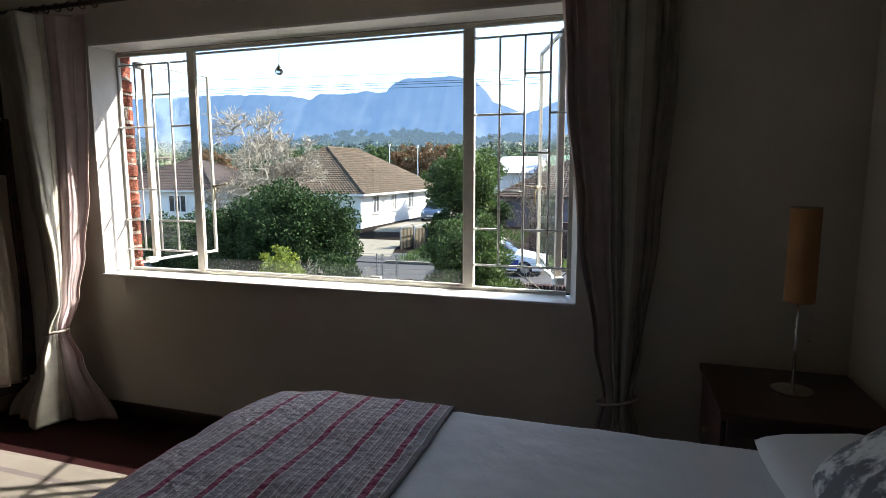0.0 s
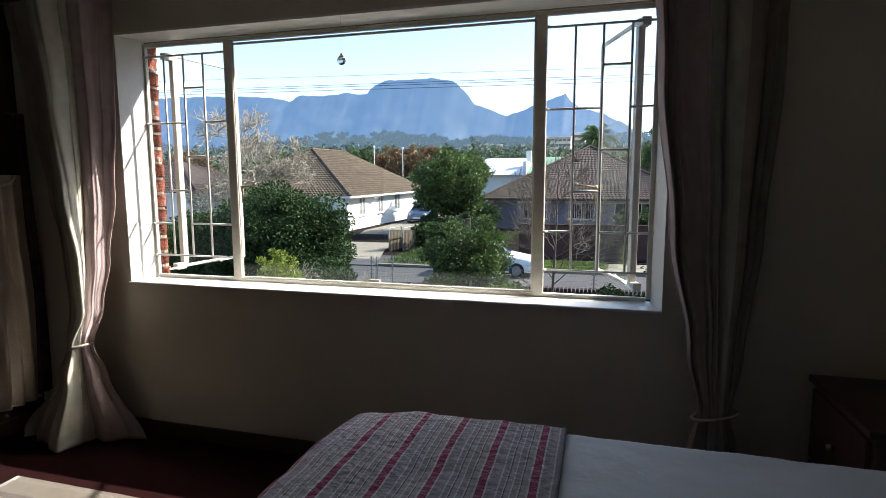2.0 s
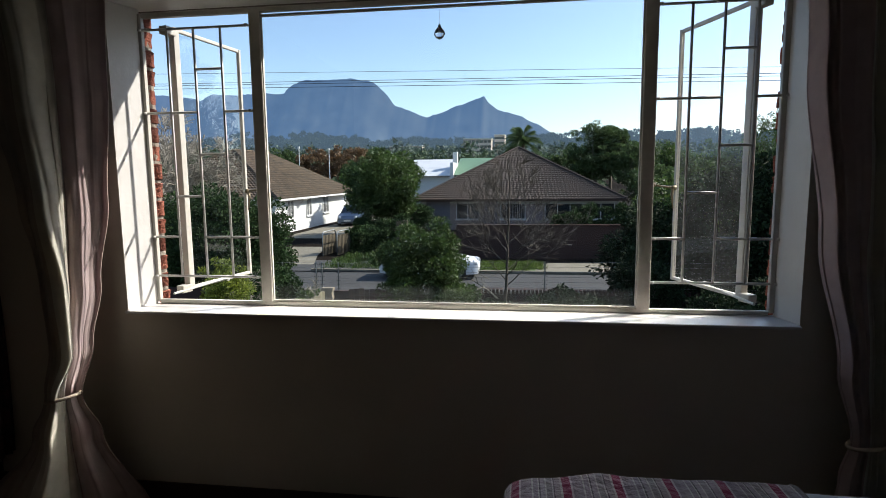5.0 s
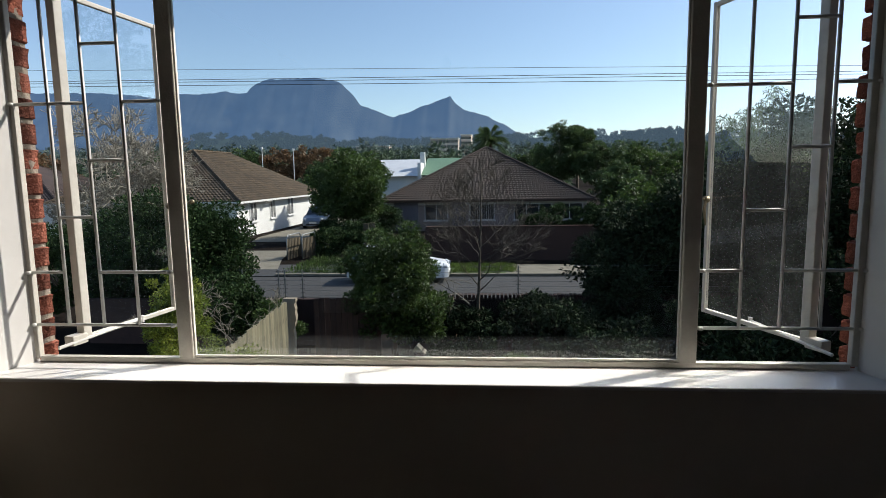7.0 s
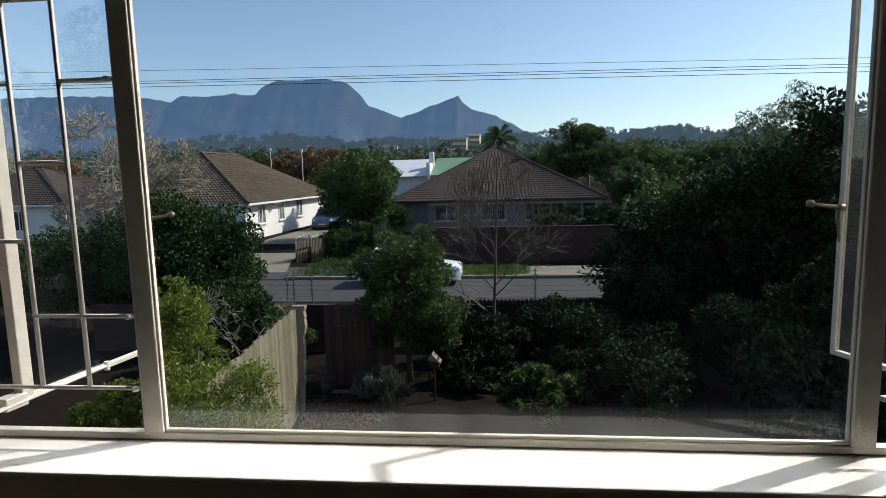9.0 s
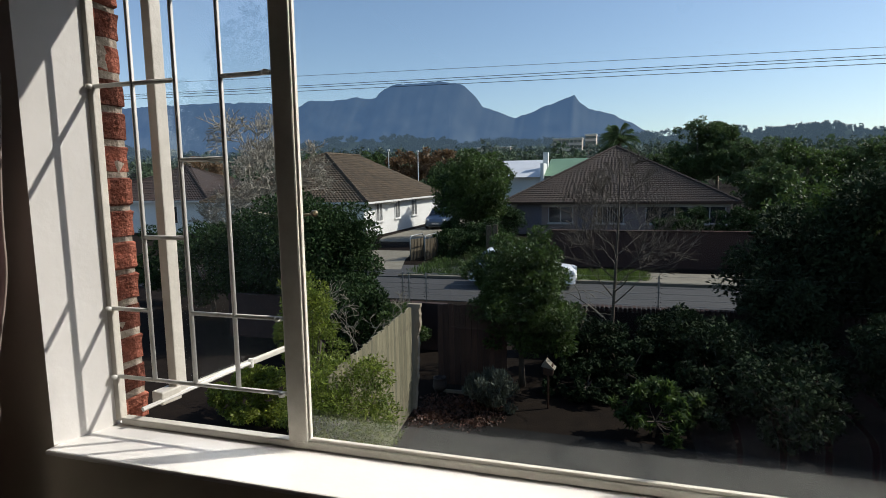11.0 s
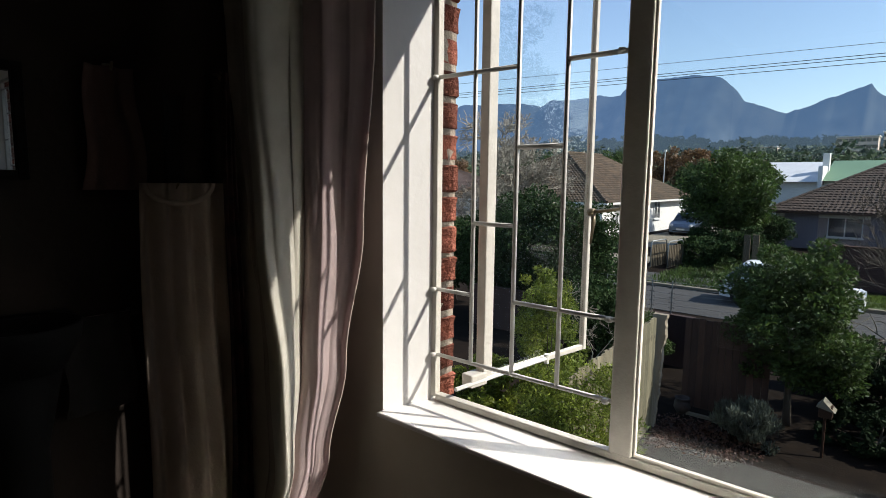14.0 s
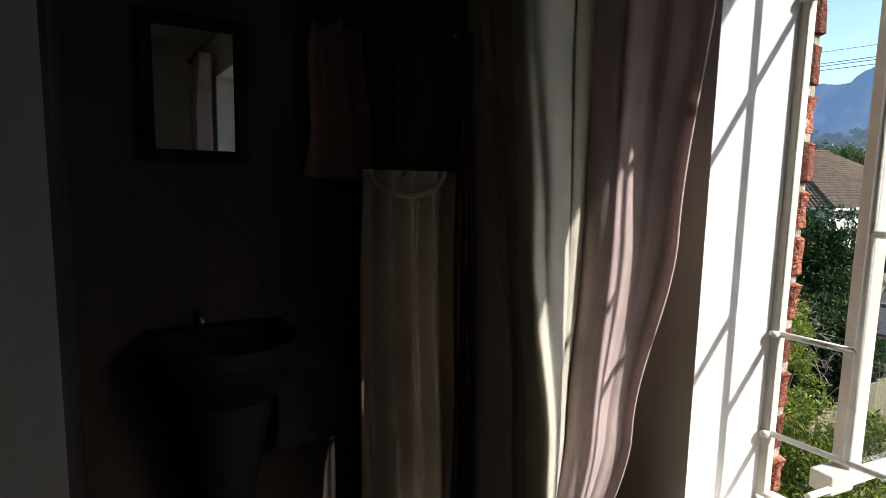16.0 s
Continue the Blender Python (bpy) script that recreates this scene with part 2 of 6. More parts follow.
BLACK_GLAZE = material("black_glaze", (0.008, 0.0075, 0.0075), (0.006, 0.006, 0.006), rough=0.75, spec=0.1, scale=6, bump=0.05)
MIRROR = material("silvered_mirror", (0.55, 0.56, 0.55), (0.48, 0.49, 0.48), rough=0.02, metal=1.0, bump=0)
GLASS = glass_material("window_glass", smear=0.011)
DUSTY_GLASS = glass_material("dusty_window_glass", 0.02)
CRYSTAL = bpy.data.materials.new("cut_crystal")
CRYSTAL.use_nodes = True
CRYSTAL.node_tree.nodes["Principled BSDF"].inputs["Transmission Weight"].default_value = 1.0
CRYSTAL.node_tree.nodes["Principled BSDF"].inputs["Roughness"].default_value = 0.02
CRYSTAL.node_tree.nodes["Principled BSDF"].inputs["IOR"].default_value = 1.6

GRASS = material("winter_grass", (0.075, 0.115, 0.025), (0.04, 0.06, 0.016), rough=0.95, scale=0.8, bump=0.8, bump_scale=25)
# soil and paving set near black: the garden's shade is in the colour
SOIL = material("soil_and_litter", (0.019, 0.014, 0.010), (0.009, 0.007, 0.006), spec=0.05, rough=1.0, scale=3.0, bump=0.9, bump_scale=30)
PAVING = material("shaded_grey_paving", (0.017, 0.0168, 0.016), (0.010, 0.0098, 0.0095), spec=0.04, rough=0.95, scale=2.2, bump=0.4, bump_scale=50)
ASPHALT = material("asphalt", (0.048, 0.047, 0.046), (0.034, 0.033, 0.032), rough=0.9, scale=0.7, bump=0.4, bump_scale=60)
CONCRETE = material("weathered_concrete", (0.24, 0.215, 0.165), (0.13, 0.115, 0.08), rough=0.92, scale=1.6, bump=0.5, bump_scale=18)
PALE_CONCRETE = material("precast_fence", (0.36, 0.30, 0.22), (0.20, 0.165, 0.12), rough=0.92, scale=4.0, bump=0.7, bump_scale=22, stretch=(1, 1, 0.4), per_object=0.15)
ROOF_BROWN = material("brown_roof_tile", (0.105, 0.071, 0.039), (0.055, 0.04, 0.025), rough=0.85, scale=1.1, bump=0.4, bump_scale=20, per_island=0.28)
MAUVE_DOOR = material("grey_mauve_paint", (0.17, 0.15, 0.18), (0.13, 0.115, 0.14), rough=0.7, scale=2, bump=0.05)
ROOF_DARK = material("dark_roof_tile", (0.058, 0.035, 0.025), (0.024, 0.017, 0.014), rough=0.85, scale=1.1, bump=0.4, bump_scale=20, per_island=0.3)
WHITE_RENDER = material("white_plaster", (0.78, 0.77, 0.74), (0.66, 0.65, 0.62), rough=0.9, scale=0.8, bump=0.2, bump_scale=14)
# pale trim of the pink house, duller than WHITE_TRIM
PALE_BAND = material("pale_band_paint", (0.58, 0.54, 0.50), (0.47, 0.43, 0.40), rough=0.8, scale=2, bump=0.05)
PINK_RENDER = material("dull_pink_plaster", (0.30, 0.225, 0.21), (0.23, 0.175, 0.16), rough=0.9, scale=0.8, bump=0.2, bump_scale=14)
WHITE_TRIM = material("white_trim_paint", (0.74, 0.73, 0.70), (0.62, 0.61, 0.58), rough=0.6, scale=6, bump=0.05)
DARK_PANE = material("dark_window_pane", (0.03, 0.035, 0.04), (0.018, 0.02, 0.024), rough=0.08, scale=1, bump=0, spec=0.8)
GATE_WOOD = material("brown_gate_boards", (0.075, 0.036, 0.022), (0.04, 0.02, 0.013), rough=0.8, scale=5, bump=0.3, stretch=(4, 1, 0.5), per_object=0.3)
CLAY = material("dark_clay", (0.07, 0.05, 0.04), (0.04, 0.03, 0.025), rough=0.9, scale=8, bump=0.3)
FENCE_WOOD = material("weathered_fence_boards", (0.25, 0.225, 0.145), (0.13, 0.115, 0.07), rough=0.9, scale=6, bump=0.5, bump_scale=40, stretch=(4, 4, 0.4), per_object=0.3)
SLAT_WOOD = material("silvered_slats", (0.13, 0.10, 0.06), (0.07, 0.055, 0.035), rough=0.85, scale=6, bump=0.3, stretch=(4, 1, 0.4), per_object=0.25)
GALV = material("galvanised_steel", (0.30, 0.31, 0.31), (0.20, 0.21, 0.21), rough=0.5, metal=0.7, scale=20, bump=0.1)
WIRE = material("dark_cable", (0.03, 0.03, 0.035), (0.02, 0.02, 0.022), rough=0.7, scale=5, bump=0)
CAR_WHITE = material("white_car_paint", (0.80, 0.81, 0.82), (0.76, 0.77, 0.78), rough=0.22, scale=2, bump=0)
# silver darkened and blued to imitate the driveway's shade
CAR_SILVER = material("shaded_silver_paint", (0.16, 0.20, 0.26), (0.13, 0.17, 0.23), rough=0.28, metal=0.5, scale=2, bump=0)
CAR_BLUE = material("blue_decal", (0.02, 0.04, 0.22), (0.015, 0.03, 0.18), rough=0.35, scale=2, bump=0)
RUBBER = material("tyre_rubber", (0.018, 0.018, 0.018), (0.012, 0.012, 0.012), rough=0.9, scale=10, bump=0.1)
LAMP_LENS = material("headlamp_lens", (0.65, 0.67, 0.70), (0.5, 0.52, 0.55), rough=0.1, scale=8, bump=0)
BARK = material("grey_bark", (0.14, 0.115, 0.085), (0.07, 0.055, 0.04), rough=0.95, scale=10, bump=0.8, bump_scale=40, stretch=(1, 1, 0.3))
WINTER_BARK = material("winter_twig_bark", (0.36, 0.325, 0.26), (0.22, 0.195, 0.155), rough=0.95, scale=6, bump=0.4, bump_scale=40, stretch=(1, 1, 0.3))
PALE_BARK = material("pale_bark", (0.29, 0.26, 0.20), (0.17, 0.15, 0.115), rough=0.95, scale=8, bump=0.6, bump_scale=40, stretch=(1, 1, 0.3))
LEAF_DARK = leaf_material("dark_evergreen_leaves", (0.045, 0.078, 0.026), (0.020, 0.038, 0.013), rough=0.7, through_light=0.2, spec=0.12)
# darker copy of LEAF_DARK, with the garden's shade put into the leaf colour
LEAF_SHADED = leaf_material("shade_darkened_leaves", (0.026, 0.043, 0.018), (0.013, 0.024, 0.010), rough=0.75, through_light=0.1, spec=0.1)
LEAF_MID = leaf_material("mid_green_leaves", (0.078, 0.125, 0.028), (0.034, 0.062, 0.016), rough=0.55, through_light=0.4)
LEAF_LIME = leaf_material("yellow_green_leaves", (0.24, 0.27, 0.035), (0.10, 0.15, 0.025), through_light=0.45)
LEAF_GREY = leaf_material("grey_lavender_leaves", (0.13, 0.15, 0.115), (0.08, 0.095, 0.075), through_light=0.2)
LEAF_GRASS = leaf_material("verge_grass_blades", (0.12, 0.17, 0.035), (0.06, 0.095, 0.022), through_light=0.4, spec=0.2)
LEAF_RUST = leaf_material("autumn_leaves", (0.22, 0.125, 0.06), (0.13, 0.08, 0.04), through_light=0.3)
LEAF_DRY = leaf_material("dry_fallen_leaves", (0.11, 0.05, 0.032), (0.05, 0.026, 0.018), through_light=0.1)
LEAF_RED = leaf_material("reddish_leaves", (0.14, 0.045, 0.03), (0.07, 0.03, 0.02), through_light=0.3)
# LEAF_MIDFAR and LEAF_HAZE have distance haze tinted into the leaf colour
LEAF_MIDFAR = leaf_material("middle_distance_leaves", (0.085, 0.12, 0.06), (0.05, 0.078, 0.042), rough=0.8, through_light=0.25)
LEAF_HAZE = leaf_material("haze_tinted_leaves", (0.12, 0.155, 0.12), (0.07, 0.10, 0.085), rough=0.8, through_light=0.2)
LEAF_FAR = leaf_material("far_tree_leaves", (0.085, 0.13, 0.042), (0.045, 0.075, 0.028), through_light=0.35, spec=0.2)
# slopes glow bluish in place of haze in the air
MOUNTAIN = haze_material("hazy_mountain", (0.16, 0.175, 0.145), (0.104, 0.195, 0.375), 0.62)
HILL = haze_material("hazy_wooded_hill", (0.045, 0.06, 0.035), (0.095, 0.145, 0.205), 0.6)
FLATS = material("flats_brick", (0.70, 0.58, 0.48), (0.60, 0.49, 0.40), rough=0.9, scale=0.2, bump=0)
METAL_ROOF = material("white_metal_roof", (0.66, 0.67, 0.68), (0.52, 0.53, 0.55), rough=0.5, scale=0.6, bump=0.1)
GREEN_ROOF = material("green_metal_roof", (0.16, 0.27, 0.17), (0.11, 0.20, 0.12), rough=0.6, scale=0.6, bump=0.1)

# ---- building helpers ----
class Shape:
    """Collects vertices and faces of one mesh."""
    def __init__(self):
        self.v, self.f, self.uv = [], [], []

    def add(self, verts, faces):
        k = len(self.v)
        self.v += [tuple(p) for p in verts]
        self.f += [tuple(i + k for i in f) for f in faces]
        return self

    def box(self, x0, x1, y0, y1, z0, z1, m=None):
        p = [Vector(q) for q in itertools.product((x0, x1), (y0, y1), (z0, z1))]
        if m:
            p = [m @ q for q in p]
        return self.add(p, [(0, 1, 3, 2), (4, 6, 7, 5), (0, 4, 5, 1), (2, 3, 7, 6), (0, 2, 6, 4), (1, 5, 7, 3)])

    def tube(self, points, radii, n=8, caps=True):
        pts = [Vector(p) for p in points]
        if not hasattr(radii, "__len__"):
            radii = [radii] * len(pts)
        rings = []
        for i, p in enumerate(pts):
            d = (pts[min(i + 1, len(pts) - 1)] - pts[max(i - 1, 0)])
            d = d.normalized() if d.length > 1e-9 else Vector((0, 0, 1))
            a = d.orthogonal().normalized() if i == 0 else (a - d * a.dot(d)).normalized()
            b = d.cross(a)
            rings.append([p + (a * math.cos(2 * math.pi * j / n) + b * math.sin(2 * math.pi * j / n)) * radii[i] for j in range(n)])
        fs = [(i * n + j, i * n + (j + 1) % n, (i + 1) * n + (j + 1) % n, (i + 1) * n + j) for i in range(len(pts) - 1) for j in range(n)]
        if caps:
            fs += [tuple(reversed(range(n))), tuple(range((len(pts) - 1) * n, len(pts) * n))]
        return self.add([q for r in rings for q in r], fs)

    def lathe(self, profile, centre=(0, 0, 0), n=24):
        """profile: (radius, height) from bottom to top round the z axis."""
        c = Vector(centre)
        vs = [c + Vector((r * math.cos(2 * math.pi * j / n), r * math.sin(2 * math.pi * j / n), h)) for r, h in profile for j in range(n)]
        fs = [(i * n + j, i * n + (j + 1) % n, (i + 1) * n + (j + 1) % n, (i + 1) * n + j) for i in range(len(profile) - 1) for j in range(n)]
        return self.add(vs, fs)

    def sheet(self, fn, nu, nv, uv=None):
        """A grid surface fn(u, v), u and v from 0 to 1."""
        k = len(self.v)
        for j in range(nv + 1):
            for i in range(nu + 1):
                self.v.append(tuple(fn(i / nu, j / nv)))
                self.uv.append((i / nu, j / nv) if uv is None else uv(i / nu, j / nv))
        self.f += [(k + j * (nu + 1) + i, k + j * (nu + 1) + i + 1, k + (j + 1) * (nu + 1) + i + 1, k + (j + 1) * (nu + 1) + i) for j in range(nv) for i in range(nu)]
        return self


def on_site(p):
    """Places of the street plan, which is drawn square, as they lie by the house: turned a little and rising up the street."""
    p = np.asarray(p, float).reshape(-1, 3)
    return np.column_stack([1.035 * p[:, 0] + 0.027 * p[:, 1] + 0.02, p[:, 1], 1.035 * p[:, 2] + 0.0075 * p[:, 1] + 0.02])

def on_plan(v):
    return v
lay = on_plan                              # on_site while the outdoors is built


def mesh_of(name, s, mat, smooth=False):
    me = bpy.data.meshes.new(name)
    me.from_pydata([tuple(p) for p in lay(s.v)], [], s.f)
    me.materials.append(mat)
    if s.uv:
        layer = me.uv_layers.new(name="UVMap")
        idx = np.empty(len(me.loops), dtype=np.int32)
        me.loops.foreach_get("vertex_index", idx)
        layer.data.foreach_set("uv", np.array(s.uv, dtype=np.float32)[idx].ravel())
    if smooth:
        me.polygons.foreach_set("use_smooth", [True] * len(me.polygons))
    me.update()
    return me


def part(name, s, mat, parent=None, label="", bevel=0.0, smooth=False, thick=0.0, at=None):
    ob = new(name, mesh_of(name, s, mat, smooth))
    if at is not None:
        ob.matrix_world = at
    if parent is not None:
        ob.parent = parent
    if label:
        ob["label"] = label
    if thick:
        md = ob.modifiers.new("thickness", "SOLIDIFY")
        md.thickness, md.offset = thick, 0
    if bevel:
        md = ob.modifiers.new("bevel", "BEVEL")
        md.width, md.segments, md.limit_method = bevel, 2, "ANGLE"
    return ob


def thing(name, label, category, group="", kind="", at=(0, 0, 0)):
    """The empty at a thing's base that holds its parts. Parts are given in world metres unless the thing is copied."""
    return tagged(new(name), label, category, group, kind)


def setting(name, s, mat, label, category, bevel=0.0, smooth=False):
    return tagged(part(name, s, mat, bevel=bevel, smooth=smooth), label, category, kind="structure")


# ---- plan of the room ----
X_LEFT, X_NIB, X_RIGHT, Y_BACK, CEILING = -0.78, -0.35, 3.72, -4.3, 2.62
Y_IN, Y_OUT = -0.145, 0.13                 # room side and outer face of the window wall
OP_L, OP_R, OP_B, OP_T = -0.031, 2.632, 0.873, 2.168   # opening
GROUND = -2.7

def wall_box(name, x0, x1, y0, y1, z0, z1, label="cream painted plaster bedroom wall"):
    return setting(name, Shape().box(x0, x1, y0, y1, z0, z1), WALL, label, "wall")

wall_box("wall_window_left", X_LEFT - 0.2, OP_L - 0.037, Y_IN, 0.017, -0.3, CEILING)
wall_box("wall_window_right", OP_R + 0.025, X_RIGHT + 0.2, Y_IN, 0.017, -0.3, CEILING)
wall_box("wall_window_below", OP_L - 0.037, OP_R + 0.025, Y_IN, 0.016, -0.3, OP_B - 0.012)
wall_box("wall_window_above", OP_L - 0.037, OP_R + 0.025, Y_IN, 0.03, OP_T + 0.012, CEILING)
wall_box("wall_right", X_RIGHT, X_RIGHT + 0.2, Y_BACK, Y_IN, -0.3, CEILING)
wall_box("wall_back", X_LEFT - 0.2, X_RIGHT + 0.2, Y_BACK - 0.2, Y_BACK, -0.3, CEILING)
setting("wall_alcove", Shape().box(X_LEFT - 0.2, X_LEFT, -1.033, Y_IN, -0.3, CEILING), ALCOVE, "dark brown alcove wall behind the washstand", "wall")
setting("wall_alcove_side", Shape().box(X_LEFT, X_NIB - 0.002, -1.035, -1.027, 0, CEILING), ALCOVE, "dark brown alcove side wall", "wall")
setting("wall_nib", Shape().box(X_LEFT - 0.2, X_NIB, Y_BACK, -1.035, -0.3, CEILING), NIB, "taupe bedroom wall beside the alcove", "wall")
setting("floor", Shape().box(X_LEFT, X_RIGHT, Y_BACK, Y_IN, -0.2, 0.0), CARPET, "dark red carpeted bedroom floor", "floor")
setting("ceiling", Shape().box(X_LEFT - 0.2, X_RIGHT + 0.2, Y_BACK - 0.2, 0.14, CEILING, CEILING + 0.15), CEIL, "flat off-white painted ceiling", "ceiling")
# painted reveal of the window: sill, head and two jambs
setting("window_sill", Shape().box(OP_L - 0.037, OP_R + 0.025, Y_IN - 0.026, 0.016, OP_B - 0.012, OP_B), REVEAL, "white gloss painted inner window sill", "window sill", bevel=0.004)
setting("reveal_left", Shape().add([(OP_L - 0.037, Y_IN - 0.002, OP_B), (OP_L - 0.04, 0.010, OP_B), (OP_L + 0.004, 0.010, OP_B), (OP_L + 0.010, -0.012, OP_B), (OP_L - 0.037, Y_IN - 0.002, OP_T), (OP_L - 0.04, 0.010, OP_T), (OP_L + 0.004, 0.010, OP_T), (OP_L + 0.010, -0.012, OP_T)], [(0, 3, 7, 4), (3, 2, 6, 7), (2, 1, 5, 6), (1, 0, 4, 5), (4, 7, 6, 5), (0, 1, 2, 3)]), REVEAL, "white painted plaster window reveal", "window reveal")
setting("reveal_right", Shape().add([(OP_R + 0.025, Y_IN - 0.002, OP_B), (OP_R + 0.04, 0.010, OP_B), (OP_R - 0.004, 0.010, OP_B), (OP_R - 0.010, -0.012, OP_B), (OP_R + 0.025, Y_IN - 0.002, OP_T), (OP_R + 0.04, 0.010, OP_T), (OP_R - 0.004, 0.010, OP_T), (OP_R - 0.010, -0.012, OP_T)], [(3, 0, 4, 7), (2, 3, 7, 6), (1, 2, 6, 5), (0, 1, 5, 4), (7, 4, 5, 6), (1, 0, 3, 2)]), REVEAL, "white painted plaster window reveal", "window reveal")
setting("reveal_head", Shape().box(OP_L - 0.037, OP_R + 0.025, Y_IN - 0.002, 0.028, OP_T, OP_T + 0.012), REVEAL, "white painted plaster window head", "window reveal")
for nm, s in (("baseboard_window", Shape().box(X_LEFT, X_RIGHT, Y_IN - 0.016, Y_IN, 0, 0.085)),
              ("baseboard_right", Shape().box(X_RIGHT - 0.016, X_RIGHT, Y_BACK, Y_IN - 0.016, 0, 0.085)),
              ("baseboard_alcove", Shape().box(X_LEFT, X_LEFT + 0.016, -1.027, Y_IN - 0.016, 0, 0.085))):
    setting(nm, s, SKIRT, "dark stained wooden skirting board", "skirting", bevel=0.004)

# outer leaf of the house wall, outside the jamb bricks
outer = Shape()
outer.box(-3.2, -0.235, 0.03, Y_OUT - 0.012, GROUND, 3.0).box(2.85, 6.0, 0.03, Y_OUT - 0.012, GROUND, 3.0)
outer.box(-0.235, 2.85, 0.017, Y_OUT - 0.012, GROUND, 0.77).box(-0.235, 2.85, 0.03, Y_OUT - 0.012, 2.165, 3.0)
outer.box(-0.235, -0.045, 0.018, Y_OUT - 0.022, 0.87, 2.165).box(2.66, 2.85, 0.018, Y_OUT - 0.022, 0.87, 2.165)
house_wall = setting("wall_outer", outer, MORTAR, "raked mortar of the outer brick wall", "wall")

# ---- steel window ----
FB, FT = 0.885, 2.15                     # frame bottom and top
ML0, ML1, MR0, MR1, FR = 0.486, 0.537, 2.098, 2.150, 2.612
win = thing("window_1", "cream painted steel window with two open side casements", "window", kind="structure")
rail = Shape()
rail.box(-0.028, -0.006, -0.012, 0.010, FB, FT).box(FR - 0.010, FR + 0.012, -0.012, 0.010, FB, FT)
part("window_frame", rail, STEEL, win, bevel=0.003)
part("frame_head", Shape().box(-0.006, FR - 0.010, -0.012, 0.012, FT - 0.020, FT), STEEL, win, bevel=0.003)
part("frame_bottom", Shape().box(-0.006, FR - 0.010, -0.012, 0.012, FB - 0.010, FB + 0.008), STEEL, win, bevel=0.003)
for a, b in ((ML0, ML1), (MR0, MR1)):
    part("mullion", Shape().box(a, b, -0.012, 0.014, FB + 0.004, FT - 0.016), STEEL, win, bevel=0.004)
putty = Shape()
putty.box(ML1, MR0, -0.008, 0.006, FB + 0.008, FB + 0.016).box(ML1, ML1 + 0.006, -0.007, 0.006, FB + 0.010, FT - 0.022)
putty.box(MR0 - 0.006, MR0, -0.007, 0.006, FB + 0.010, FT - 0.022).box(ML1, MR0, -0.008, 0.012, FT - 0.038, FT - 0.028)
part("glazing_bead", putty, STEEL, win, bevel=0.003)
pane = part("pane", Shape().box(ML1 + 0.002, MR0 - 0.002, -0.001, 0.003, FB + 0.012, FT - 0.03), DUSTY_GLASS, win, "dusty fixed glass pane")
pane.visible_shadow = False


def casement(hinge, free, z0, z1, inner):
    """An open steel sash from its hinge stile to its free stile, seen in plan."""
    h, f = Vector((*hinge, 0)), Vector((*free, 0))
    w = (f - h).length
    m = Matrix.Translation(h) @ Matrix.Rotation(math.atan2(f.y - h.y, f.x - h.x), 4, "Z")
    sash = part("casement", Shape().box(0, 0.034, -0.016, 0.016, z0, z1, m), STEEL, win, "open outward steel casement sash", bevel=0.003)
    part("stile", Shape().box(w - 0.016, w, -0.011, 0.011, z0, z1, m), STEEL, sash, bevel=0.003)
    part("bottom_rail", Shape().box(0.034, w - 0.016, -0.009, 0.009, z0, z0 + 0.017, m), STEEL, sash, bevel=0.003)
    part("top_rail", Shape().box(0.034, w - 0.016, -0.009, 0.009, z1 - 0.017, z1, m), STEEL, sash, bevel=0.003)
    g = part("pane", Shape().box(0.034, w - 0.016, -0.002, 0.002, z0 + 0.017, z1 - 0.017, m), GLASS, sash)
    g.visible_shadow = False
    k = inner                          # side of the sash that faces the room when shut
    e = w - 0.013
    hd = Shape().tube([m @ Vector((e, k * 0.010, 1.372)), m @ Vector((e, k * 0.030, 1.374))], [0.013, 0.011], 10)
    hd.tube([m @ Vector((e, k * 0.020, 1.374)), m @ Vector((e, k * 0.075, 1.380)), m @ Vector((e, k * 0.125, 1.388))], [0.007, 0.0055, 0.0045], 8)
    hd.tube([m @ Vector((e, k * 0.118, 1.387)), m @ Vector((e, k * 0.124, 1.388)), m @ Vector((e, k * 0.136, 1.389)), m @ Vector((e, k * 0.142, 1.390))], [0.005, 0.011, 0.011, 0.004], 10)
    hd.tube([m @ Vector((e, k * 0.022, 1.372)), m @ Vector((e - 0.004, k * 0.030, 1.34)), m @ Vector((e - 0.008, k * 0.024, 1.27))], [0.009, 0.007, 0.003], 8)
    part("catch_handle", hd, BRASS, sash, "tarnished brass catch handle", smooth=True)
    for z in (z0 + 0.005, z1 - 0.03):
        part("hinge", Shape().box(-0.05, 0.012, -0.020, 0.020, z - 0.012, z + 0.024, m), STEEL, sash, bevel=0.004)
    return m, w


mL, wL = casement((0.060, 0.100), (0.134, 0.585), FB + 0.03, FT - 0.03, -1)
mR, wR = casement((2.552, 0.105), (2.385, 0.578), FB + 0.03, FT - 0.03, 1)
for m, w, x in ((mL, wL, 0.06), (mR, wR, 2.55)):
    st = Shape().tube([(x, -0.005, FB + 0.034), m @ Vector((w * 0.55, -0.02, FB + 0.045))], 0.006, 6)
    st.tube([m @ Vector((w * 0.55, -0.02, FB + 0.03)), m @ Vector((w * 0.55, -0.02, FB + 0.058))], 0.008, 8)
    part("casement_stay", st, BARS, win, "painted peg stay holding the casement open")


